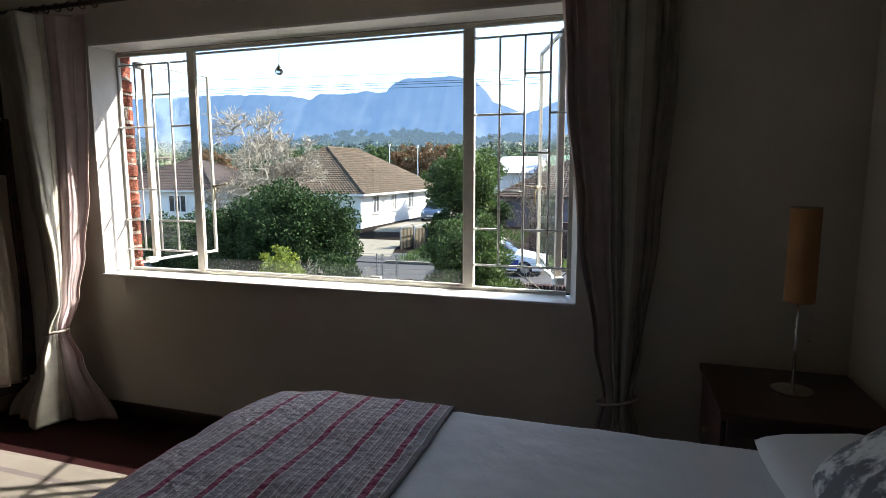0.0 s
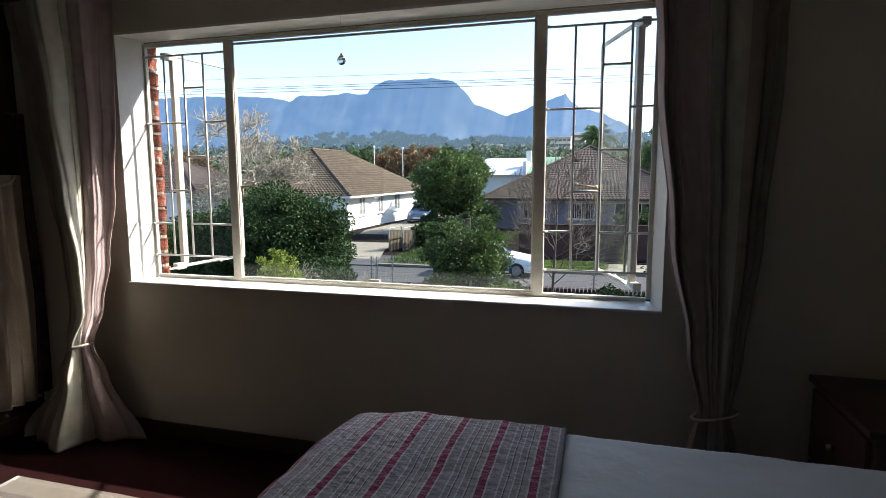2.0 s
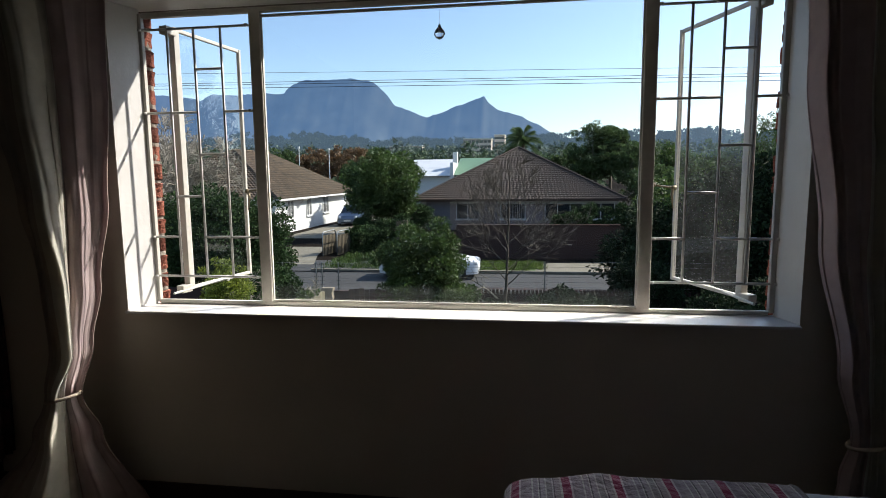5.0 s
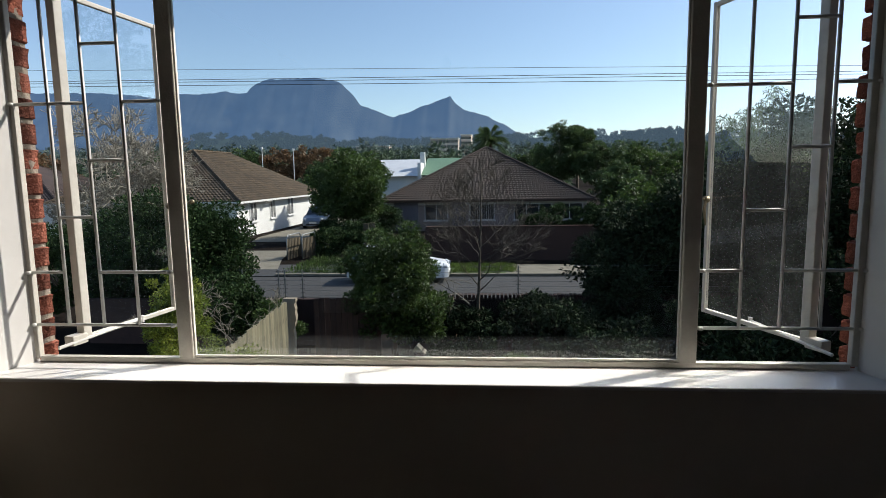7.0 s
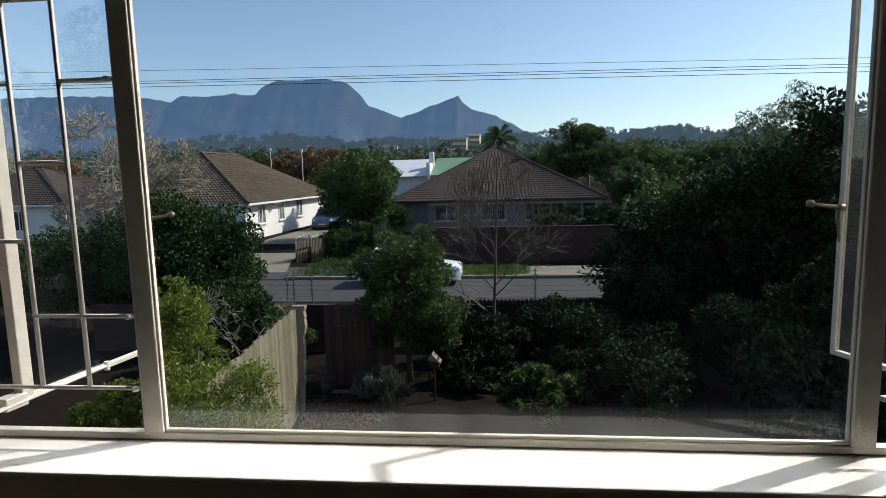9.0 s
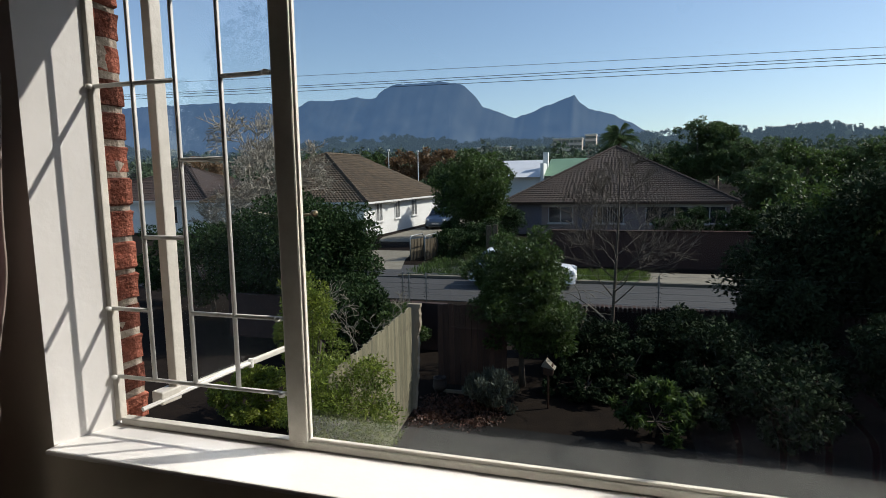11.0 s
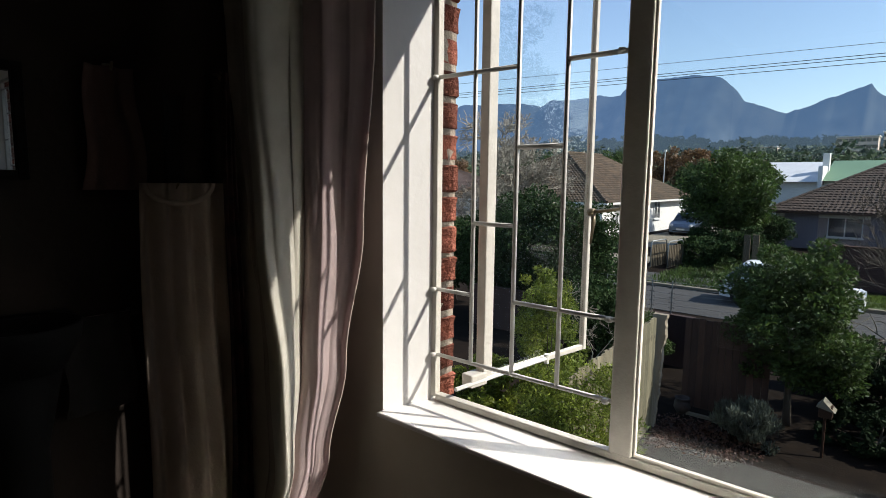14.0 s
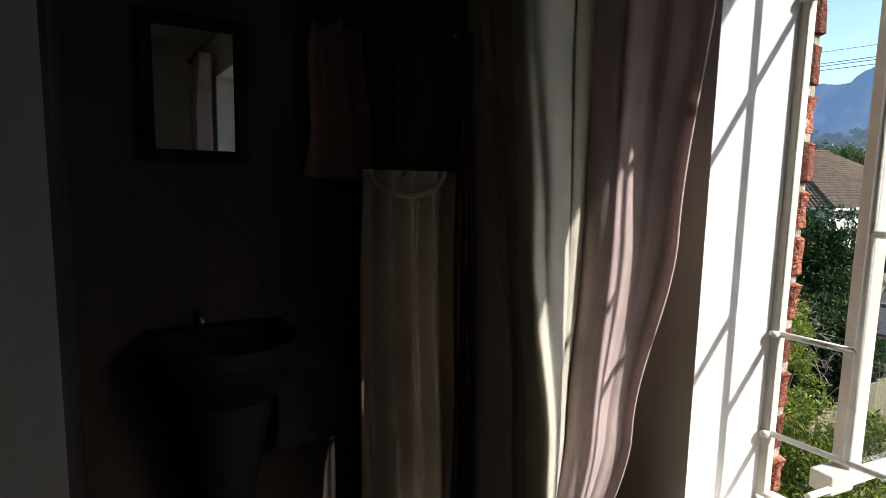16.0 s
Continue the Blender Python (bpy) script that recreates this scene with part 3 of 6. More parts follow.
def burglar_bars(x0, x1):
    ob = thing("burglar_bars", "cream painted steel security bars in staggered rectangles", "security bars", "window bars")
    y, r = -0.006, 0.0055
    zs = {"top": 2.08, "a": 1.727, "b": 1.18, "c": 1.002, "u": 1.908, "m": 1.545, "l": 1.362}
    v = [x0 + (x1 - x0) * k / 4 for k in range(5)]
    for k in (1, 2, 3):
        part("upright_bar", Shape().tube([(v[k], y, zs["c"]), (v[k], y, zs["top"])], r, 8), BARS, ob, smooth=True)
    for z, a, b in (("top", 0, 4), ("a", 0, 2), ("a", 3, 4), ("b", 0, 1), ("b", 2, 4), ("c", 0, 4), ("u", 2, 3), ("m", 2, 3), ("l", 1, 2)):
        e0, e1 = (0.014 if a == 0 else 0), (0.014 if b == 4 else 0)
        part("cross_bar", Shape().tube([(v[a] - e0, y, zs[z]), (v[b] + e1, y, zs[z])], r, 8), BARS, ob, smooth=True)
    for z in ("top", "a", "b", "c"):
        for x in (v[0] + 0.002, v[4] - 0.002):
            part("fixing_bolt", Shape().lathe([(0.0, -0.006), (0.007, -0.005), (0.0085, 0), (0.007, 0.005), (0.0, 0.006)], (x, -0.014, zs[z]), 10), BARS, ob, smooth=True)

burglar_bars(-0.015, 0.478)
burglar_bars(2.154, 2.626)

# ---- curtains and rail ----
def lerp_table(rows, z):
    for (za, *a), (zb, *b) in zip(rows, rows[1:]):
        if za >= z >= zb:
            k = (za - z) / (za - zb)
            k = k * k * (3 - 2 * k)
            return [p + (q - p) * k for p, q in zip(a, b)]
    return rows[-1][1:] if z < rows[-1][0] else rows[0][1:]


def curtain(label, rows, folds, seed, top, flip=False, lobe=0.0):
    """rows: height, left edge x y, right edge x y, fold depth, from the rail to the floor."""
    ob = thing("curtain", label, "curtain", "striped curtains")
    rnd = random.Random(seed)
    ph = [rnd.uniform(0, 6.28) for _ in range(8)]
    def fn(u, v):
        z = top * (1 - v) + 0.012 * v
        xl, yl, xr, yr, d = lerp_table(rows, z)
        if lobe and u < 0.28:          # the cloth goes on in shaded folds beside the roll
            k = u / 0.28
            wide = (xr - xl) / 0.32
            return (xl - 0.20 * max(wide, 0.42) * (1 - k) + 0.010 * math.sin(14 * k + z), yl + 0.075 * (1 - k) + d * 0.9 * math.sin(17 * k + ph[1] + 0.5 * z) * (1 - k) * min(1, 4 * k + 0.3), z)
        if lobe:
            u = (u - 0.28) / 0.72
        nx, ny = yr - yl, -(xr - xl)
        k = math.hypot(nx, ny)
        nx, ny = nx / k, ny / k
        w = u + 0.45 / folds * math.sin(2 * math.pi * (u * 2.3 + ph[0])) + 0.06 / folds * math.sin(3 * z + ph[1])
        a = 2 * math.pi * folds * w + 0.5 * math.sin(1.6 * z + ph[5] + 4 * u)
        if lobe:                       # one broad soft roll of cloth, then narrower folds
            a = math.pi * u / lobe if u < lobe else math.pi + 2 * math.pi * (folds - 1.5) * ((u - lobe) / (1 - lobe)) ** 0.92 + 0.12 * math.sin(1.0 * z + ph[5] + 4 * u) * min(1, (u - lobe) * 8)
        depth = d * (0.72 + 0.45 * math.sin(2 * math.pi * u * 1.7 + ph[2]) + 0.06 * math.sin(2 * z + ph[3] + 5 * u))
        off = depth * (0.62 if lobe else 1.0) * (math.sin(a) + 0.30 * math.sin(2.3 * a + ph[6] + 0.4 * z)) + 0.004 * math.sin(7 * z + 9 * u + ph[4])
        if lobe and u < lobe:
            off = d * 3.0 * math.sin(a) ** 0.8 + 0.003 * math.sin(9 * z + 25 * u) + 0.004 * math.sin(40 * u + 2 * z)
        off += 0.009 * noise.noise((u * 7, z * 0.9, seed)) + 0.0012 * noise.noise((u * 26, z * 3.0, seed + 5))
        q = u + 0.30 / folds / 2 / math.pi * math.sin(2 * a)
        return (xl + (xr - xl) * q + nx * off, yl + (yr - yl) * q + ny * off, z)
    uv = (lambda u, v: (0.998 - 0.997 * u, v)) if flip else None
    part("cloth", Shape().sheet(fn, 300, 110, uv), CURTAIN, ob, smooth=True, thick=0.004)
    return ob

CURTAIN_TOP = 2.326
left_curtain = curtain("cream and mauve striped curtain tied back beside the window",
    [(2.42, -0.42, -0.33, -0.020, -0.185, 0.020), (1.80, -0.325, -0.365, -0.048, -0.19, 0.022), (1.35, -0.270, -0.38, -0.088, -0.195, 0.023), (1.0, -0.230, -0.385, -0.145, -0.21, 0.022), (0.75, -0.215, -0.39, -0.180, -0.245, 0.018),
     (0.55, -0.265, -0.385, -0.180, -0.315, 0.012), (0.38, -0.30, -0.40, -0.12, -0.29, 0.022), (0.0, -0.42, -0.42, 0.03, -0.22, 0.036)], 3.2, 4, CURTAIN_TOP, lobe=0.36)
right_curtain = curtain("cream and mauve striped curtain tied back in the shade",
    [(2.42, 2.56, -0.24, 3.04, -0.24, 0.035), (1.80, 2.60, -0.25, 3.03, -0.26, 0.042), (1.20, 2.66, -0.27, 2.99, -0.28, 0.042), (0.75, 2.74, -0.29, 2.94, -0.30, 0.036),
     (0.50, 2.79, -0.30, 2.91, -0.30, 0.022), (0.35, 2.76, -0.30, 2.94, -0.30, 0.030), (0.0, 2.68, -0.31, 3.02, -0.31, 0.042)], 6, 9, CURTAIN_TOP, flip=True)
for ob, x0, x1, y, z in ((left_curtain, -0.300, -0.165, -0.355, 0.550), (right_curtain, 2.775, 2.925, -0.30, 0.50)):
    tie = Shape().tube([(0.5 * (x0 + x1) + 0.5 * (x1 - x0 + 0.01) * math.cos(a), y + 0.047 * math.sin(a), z + 0.02 * math.cos(a)) for a in np.linspace(0, 2 * math.pi, 25)], 0.007, 8, caps=False)
    part("tieback_cord", tie, PALE_CLOTH, ob, "twisted tieback cord", smooth=True)
ROD_Z = CURTAIN_TOP + 0.04
rod = thing("curtain_rod", "dark wooden curtain rod with rings above the window", "curtain rod")
part("pole", Shape().tube([(-0.66, -0.24, ROD_Z), (3.2, -0.24, ROD_Z)], 0.013, 12), WOOD_DARK, rod, smooth=True)
for x in (-0.675, 3.215):
    part("finial", Shape().lathe([(0.0, -0.028), (0.02, -0.02), (0.028, 0), (0.02, 0.02), (0.0, 0.028)], (x, -0.24, ROD_Z), 14), WOOD_DARK, rod, smooth=True)
for x in (-0.5, 1.3, 3.15):
    part("bracket", Shape().box(x - 0.012, x + 0.012, -0.235, Y_IN, ROD_Z - 0.015, ROD_Z - 0.003), WOOD_DARK, rod, bevel=0.003)
for k in range(7):
    for x in (-0.42 + 0.088 * k, 2.55 + 0.083 * k):
        part("curtain_ring", Shape().tube([(x, -0.24 + 0.02 * math.cos(a), ROD_Z - 0.006 + 0.022 * math.sin(a)) for a in np.linspace(0, 2 * math.pi, 17)], 0.003, 6, caps=False), WOOD_DARK, rod, smooth=True)

# hanging crystal drop
drop = thing("crystal_drop", "small cut crystal drop hanging on a thread", "suncatcher")
part("crystal", Shape().lathe([(0.0, -0.022), (0.012, -0.016), (0.019, -0.004), (0.016, 0.006), (0.006, 0.018), (0.002, 0.028), (0.0, 0.03)], (1.359, -0.433, 1.905), 8), CRYSTAL, drop)
part("thread", Shape().tube([(1.359, -0.433, 1.933), (1.359, -0.433, CEILING)], 0.0004, 4), PALE_CLOTH, drop)

# ---- bed, bedside table, lamp, rug ----
BX0, BX1, BY0, BY1, BZ = 1.605, 3.62, -2.18, -0.885, 0.64
bed = thing("bed", "double bed made up with white linen", "bed")
part("base", Shape().box(BX0 + 0.04, BX1, BY0 + 0.04, BY1 - 0.04, 0.06, 0.36), WOOD_DARK, bed, bevel=0.01)
part("mattress", Shape().box(BX0 + 0.07, BX1, BY0 + 0.05, BY1 - 0.05, 0.36, BZ - 0.045), LINEN, bed, bevel=0.05)
for x in (BX0 + 0.1, BX1 - 0.1):
    for y in (BY0 + 0.1, BY1 - 0.1):
        part("leg", Shape().lathe([(0.0, 0), (0.03, 0.0), (0.035, 0.06), (0.0, 0.062)], (x, y, 0), 12), WOOD_DARK, bed)
part("headboard", Shape().box(BX1, BX1 + 0.05, BY0, BY1, 0.1, 1.05), WOOD_DARK, bed, "dark wooden headboard", bevel=0.015)


def draped(x0, x1, hang, lift, ripple):
    """A cloth lying on the bed from x0 to x1 that hangs down both long sides, and over the foot when x0 is the foot."""
    r = 0.055
    half = (BY1 - BY0) / 2
    mid = (BY1 + BY0) / 2
    foot = x0 <= BX0 + 0.001
    def fold(s, edge):
        """Distance s from the centre -> (outward, down) round a rounded edge."""
        flat = edge - r
        if s <= flat:
            return s, 0.0
        a = (s - flat) / r
        if a < math.pi / 2:
            return flat + r * math.sin(a), r * (1 - math.cos(a))
        return edge, r + (s - flat - r * math.pi / 2)
    reach = half + hang
    def fn(u, v):
        t = -reach + 2 * reach * v
        o, down = fold(abs(t), half + lift)
        y = mid + math.copysign(o, t)
        xs = (x0 - hang if foot else x0) + (x1 - (x0 - hang if foot else x0)) * u
        if foot and xs < x0 + 0.3:
            o2, d2 = fold(x0 + 0.3 - xs, 0.3 + lift)
            x, down = x0 + 0.3 - o2, max(down, d2)
        else:
            x = xs
        n = noise.noise((x * 5, y * 5, 2.0)) * ripple + noise.noise((x * 13, y * 13, 5.0)) * ripple * 0.5
        n -= 0.9 * max(0, 0.22 - (x - BX0)) * max(0, 0.22 - (BY1 - y))
        return (x + (0.02 * math.sin(9 * y) if down > 0.2 else 0), y + (0.015 * math.sin(11 * x) if down > 0.1 else 0), BZ + lift - down + n)
    return fn

sheet_ob = part("bedspread", Shape().sheet(draped(1.70, 3.60, 0.30, 0.0, 0.006), 120, 120), LINEN, smooth=True, thick=0.006)
bf = draped(1.70, 3.60, 0.30, 0.0, 0.006)
for v in (0.0, 1.0):
    part("hem", Shape().tube([bf(k / 60, v) for k in range(61)], 0.005, 6), LINEN, sheet_ob, "turned white hem", smooth=True)
tagged(sheet_ob, "smooth white bedspread over the mattress", "bedspread")
quilt = part("quilt", Shape().sheet(draped(BX0, 2.312, 0.34, 0.012, 0.010), 90, 140), QUILT, smooth=True, thick=0.012)
qf = draped(BX0, 2.312, 0.34, 0.012, 0.010)
part("binding", Shape().tube([qf(1.0, k / 90) for k in range(91)], 0.009, 8), QUILT_EDGE, quilt, "stitched grey quilt binding", smooth=True)
part("binding", Shape().tube([qf(0.0, k / 90) for k in range(91)], 0.009, 8), QUILT_EDGE, quilt, "stitched grey quilt binding", smooth=True)
tagged(quilt, "folded red and grey striped quilt across the bed foot", "quilt")


def pillow(name, label, centre, w, d, h, mat, turn, tilt):
    m = pose(*centre, tilt[0], tilt[1], turn)
    s = Shape()
    for sign in (1, -1):
        def fn(u, v, sign=sign):
            a, b = 2 * u - 1, 2 * v - 1
            z = sign * h / 2 * ((1 - a ** 4) * (1 - b ** 4)) ** 0.6 + 0.008 * noise.noise((a * 3, b * 3, centre[0]))
            return m @ Vector((w / 2 * a * (1 - 0.07 * b * b), d / 2 * b * (1 - 0.07 * a * a), z))
        s.sheet(fn, 24, 24)
    return tagged(part(name, s, mat, smooth=True), label, "pillow", "pillows on the bed")

pillow("pillow", "plump white cotton pillow lying on the bed", (3.42, -1.13, 0.69), 0.38, 0.46, 0.09, LINEN, 4, (0, -6))
pillow("pillow", "grey and white printed pillow propped on the bed", (3.43, -1.44, 0.82), 0.42, 0.55, 0.15, PILLOW_PRINT, -6, (0, -40))
pillow("pillow", "plump white cotton pillow lying on the bed", (3.40, -1.90, 0.70), 0.42, 0.56, 0.15, LINEN, -2, (0, -8))

table = thing("bedside_table", "dark mahogany bedside table in the corner", "bedside table")
TX0, TX1, TY0, TY1, TZ = 3.17, 3.66, -0.80, -0.32, 0.70
part("tabletop", Shape().box(TX0 - 0.012, TX1, TY0 - 0.012, TY1 + 0.012, TZ - 0.025, TZ), WOOD_DARK, table, bevel=0.005)
part("body", Shape().box(TX0 + 0.012, TX1 - 0.005, TY0, TY1, 0.10, TZ - 0.025), WOOD_DARK, table, bevel=0.004)
for z0, z1 in ((0.40, 0.66), (0.12, 0.385)):
    dr = part("drawer_front", Shape().box(TX0 - 0.004, TX0 + 0.012, TY0 + 0.02, TY1 - 0.02, z0, z1), WOOD_DARK, table, bevel=0.004)
    part("knob", Shape().lathe([(0, -0.012), (0.012, -0.008), (0.012, 0.008), (0, 0.012)], (TX0 - 0.016, (TY0 + TY1) / 2, (z0 + z1) / 2), 12), BRASS, dr, "small brass knob", smooth=True)
for x in (TX0 + 0.03, TX1 - 0.03):
    for y in (TY0 + 0.03, TY1 - 0.03):
        part("leg", Shape().box(x - 0.02, x + 0.02, y - 0.02, y + 0.02, 0, 0.10), WOOD_DARK, table, bevel=0.003)
lamp = thing("table_lamp", "slim table lamp with a tall parchment cylinder shade", "table lamp")
LX, LY = 3.42, -0.55
part("base", Shape().lathe([(0, 0), (0.065, 0), (0.065, 0.008), (0.012, 0.014), (0, 0.014)], (LX, LY, TZ), 28), CHROME, lamp, smooth=False)
part("stem", Shape().tube([(LX, LY, TZ + 0.012), (LX, LY, TZ + 0.34)], 0.0055, 12), CHROME, lamp, "thin chrome stem", smooth=True)
part("shade", Shape().lathe([(0.046, 0.315), (0.046, 0.632), (0.044, 0.632), (0.044, 0.315), (0.046, 0.315)], (LX, LY, TZ), 40), SHADE, lamp, "orange parchment cylinder shade", smooth=True)
part("shade_ring", Shape().tube([(LX + 0.045 * math.cos(a), LY + 0.045 * math.sin(a), TZ + 0.631) for a in np.linspace(0, 2 * math.pi, 33)], 0.0025, 6, caps=False), BRASS, lamp, smooth=True)
part("switch_bead", Shape().lathe([(0, -0.006), (0.005, -0.003), (0.005, 0.003), (0, 0.006)], (LX + 0.03, LY - 0.03, TZ + 0.19), 10), CHROME, lamp, smooth=True)
part("pull_cord", Shape().tube([(LX + 0.03, LY - 0.03, TZ + 0.195), (LX + 0.03, LY - 0.03, TZ + 0.31)], 0.0008, 4), PALE_CLOTH, lamp)

rug = part("rug", Shape().sheet(lambda u, v: (-0.25 + 0.98 * u, -2.3 + 1.58 * v, 0.012 + 0.002 * noise.noise((u * 9, v * 9, 0))), 30, 40, lambda u, v: (v, u)), RUG, smooth=True, thick=0.012)
tagged(rug, "beige woven rug with red and brown stripes on the carpet", "rug")

# ---- alcove: mirror, washstand, hanging cloths ----
XA = X_LEFT
mirror = thing("wall_mirror", "small mirror in a black wooden frame on the wall", "mirror")
MY0, MY1, MZ0, MZ1 = -0.905, -0.704, 1.456, 1.744
fs = Shape().box(XA, XA + 0.022, MY0, MY0 + 0.024, MZ0, MZ1).box(XA, XA + 0.022, MY1 - 0.024, MY1, MZ0, MZ1)
fs.box(XA, XA + 0.022, MY0 + 0.024, MY1 - 0.024, MZ0, MZ0 + 0.024).box(XA, XA + 0.022, MY0 + 0.024, MY1 - 0.024, MZ1 - 0.024, MZ1)
part("frame", fs, EBONY, mirror, "black wooden frame", bevel=0.003)
part("mirror_glass", Shape().box(XA, XA + 0.008, MY0 + 0.022, MY1 - 0.022, MZ0 + 0.022, MZ1 - 0.022), MIRROR, mirror, "silvered mirror glass")

stand = thing("washstand", "black pedestal washstand with a chrome tap", "washstand")
part("pedestal", Shape().lathe([(0, -0.06), (0.10, -0.06), (0.09, 0), (0.075, 0.06), (0.055, 0.3), (0.05, 0.75), (0.09, 0.95), (0, 0.96)], (XA + 0.14, -0.785, 0.06), 24), BLACK_GLAZE, stand, smooth=True)
part("basin", Shape().lathe([(0, 0.94), (0.09, 0.95), (0.125, 1.02), (0.13, 1.06), (0.118, 1.06), (0.10, 1.02), (0.0, 0.98)], (XA + 0.145, -0.78, 0.06), 32), BLACK_GLAZE, stand, "dark round basin", smooth=True)
part("tap", Shape().tube([(XA + 0.03, -0.82, 1.11), (XA + 0.03, -0.82, 1.145), (XA + 0.05, -0.82, 1.155), (XA + 0.10, -0.82, 1.14)], 0.006, 10), CHROME, stand, "chrome tap", smooth=True)
part("back_ledge", Shape().box(XA, XA + 0.06, -0.92, -0.64, 1.09, 1.115), EBONY, stand, bevel=0.004)


def hung_cloth(name, label, category, x, y0, y1, z0, z1, mat, folds=3, depth=0.014, taper=0.0):
    def fn(u, v):
        w = 1 - taper * v
        mid = (y0 + y1) / 2
        return (x + depth * math.sin(2 * math.pi * folds * u + 1.3 * v) + 0.01 * math.sin(3 * v), mid + (y1 - y0) * (u - 0.5) * w + 0.008 * math.sin(6 * v), z0 + (z1 - z0) * v)
    return tagged(part(name, Shape().sheet(fn, 60, 40), mat, smooth=True, thick=0.005), label, category)

towel_bar = thing("towel_rail", "short dark towel rail fixed to the alcove wall", "towel rail")
part("rail", Shape().tube([(XA + 0.05, -0.70, 1.085), (XA + 0.05, -0.48, 1.085)], 0.007, 10), WOOD_DARK, towel_bar, smooth=True)
for y in (-0.695, -0.485):
    part("bracket", Shape().tube([(XA, y, 1.085), (XA + 0.05, y, 1.085)], 0.007, 8), WOOD_DARK, towel_bar, smooth=True)
hung_cloth("towel", "black towel hanging over the rail", "towel", XA + 0.068, -0.675, -0.505, 0.83, 1.095, BLACK_CLOTH, 2, 0.006)
hung_cloth("hanging_cloth", "faded pink cotton cloth hanging from a wall hook", "cloth", XA + 0.035, -0.595, -0.435, 1.43, 1.76, PINK_CLOTH, 2, 0.012, 0.25)
tagged(part("wall_panel", Shape().box(XA, XA + 0.018, -0.362, -0.312, 1.445, 1.71), BLACK_CLOTH, bevel=0.003), "narrow black wall plaque above the hanging robe", "plaque")
robe = hung_cloth("robe", "pale cotton robe hanging against the alcove wall", "robe", XA + 0.05, -0.480, -0.195, 0.16, 1.45, PALE_CLOTH, 4, 0.018, 0.12)
part("hem", Shape().tube([(XA + 0.05 + 0.018 * math.sin(8 * math.pi * u), -0.3375 + 0.285 * (u - 0.5), 0.162) for u in np.linspace(0, 1, 49)], 0.005, 6), PALE_CLOTH, robe, smooth=True)
part("collar", Shape().tube([(XA + 0.072, -0.352 + 0.10 * math.cos(a), 1.45 - 0.06 * math.sin(a)) for a in np.linspace(0, math.pi, 21)], 0.008, 8), PALE_CLOTH, robe, "rolled cotton collar", smooth=True)
hung_cloth("scarf", "long dark scarf with red print hanging on a hook", "scarf", XA + 0.095, -0.250, -0.165, 0.20, 1.78, SCARF, 2, 0.016, 0.75)
for y, z in ((-0.515, 1.77), (-0.207, 1.79), (-0.352, 1.45)):
    hk = tagged(part("wall_hook", Shape().tube([(XA, y, z), (XA + 0.035, y, z - 0.005), (XA + 0.05, y, z - 0.02), (XA + 0.06, y, z)], 0.004, 8), BRASS, smooth=True), "small brass coat hook on the wall", "hook", "wall hooks")

# ---- outdoors: ground, road, fences ----
lay = on_site
def ground_z(y):
    s = lambda a, b, q: (lambda k: k * k * (3 - 2 * k))(min(max((q - a) / (b - a), 0), 1))
    return GROUND + 0.45 * s(23.5, 33, y) + 11 * s(80, 400, y) + 30 * s(300, 1200, y)

gs = Shape()
ys = [-40, -10, 0, 4, 8, 12.0, 16, 17.4, 21.4, 22, 24, 26, 28, 30, 33, 40, 60, 80, 110, 150, 200, 260, 320, 400, 600, 900, 1300, 2500, 4200]
xs = [-3000, -1000, -400, -150, -60, -30, -15, -8, 0, 8, 15, 30, 60, 150, 400, 1000, 3000]
k = len(xs)
gs.add([(x, y, ground_z(y)) for y in ys for x in xs], [(j * k + i, j * k + i + 1, (j + 1) * k + i + 1, (j + 1) * k + i) for j in range(len(ys) - 1) for i in range(k - 1)])
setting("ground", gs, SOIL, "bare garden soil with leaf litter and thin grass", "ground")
setting("road", Shape().box(-80, 80, 17.4, 21.5, GROUND - 0.2, GROUND + 0.02), ASPHALT, "grey asphalt suburban road", "road")
setting("kerb", Shape().box(-80, -10.6, 21.5, 21.68, GROUND - 0.2, GROUND + 0.14).box(-8.0, 80, 21.5, 21.68, GROUND - 0.2, GROUND + 0.14), CONCRETE, "pale concrete road kerb", "kerb", bevel=0.02)
setting("pavement", Shape().box(1.6, 60, 21.68, 24.0, GROUND - 0.2, GROUND + 0.12), CONCRETE, "sandy concrete pavement beside the road", "pavement")
setting("verge", Shape().box(-3.2, 1.6, 21.68, 24.0, GROUND - 0.2, GROUND + 0.13), GRASS, "strip of green grass verge beside the road", "grass verge")
setting("driveway", Shape().add([(-10.8, 21.5, GROUND + 0.03), (-8.0, 21.5, GROUND + 0.03), (-9.4, 26, ground_z(26) + 0.03), (-10.4, 33, ground_z(33) + 0.03), (-10.4, 48, ground_z(48) + 0.03),
        (-13.6, 48, ground_z(48) + 0.03), (-13.6, 33, ground_z(33) + 0.03), (-12.2, 26, ground_z(26) + 0.03)], [(0, 1, 2, 7), (7, 2, 3, 6), (6, 3, 4, 5)]), CONCRETE, "worn concrete driveway beside the white house", "driveway")
setting("apron", Shape().box(-12.5, -3.2, 21.45, 24.6, GROUND - 0.2, GROUND + 0.06), ASPHALT, "worn asphalt driveway apron beside the road", "driveway")
setting("courtyard", Shape().box(-2.0, 9, 0.14, 7.95, GROUND - 0.2, GROUND + 0.02), PAVING, "grey paved yard below the window, darkened for shade", "paving")

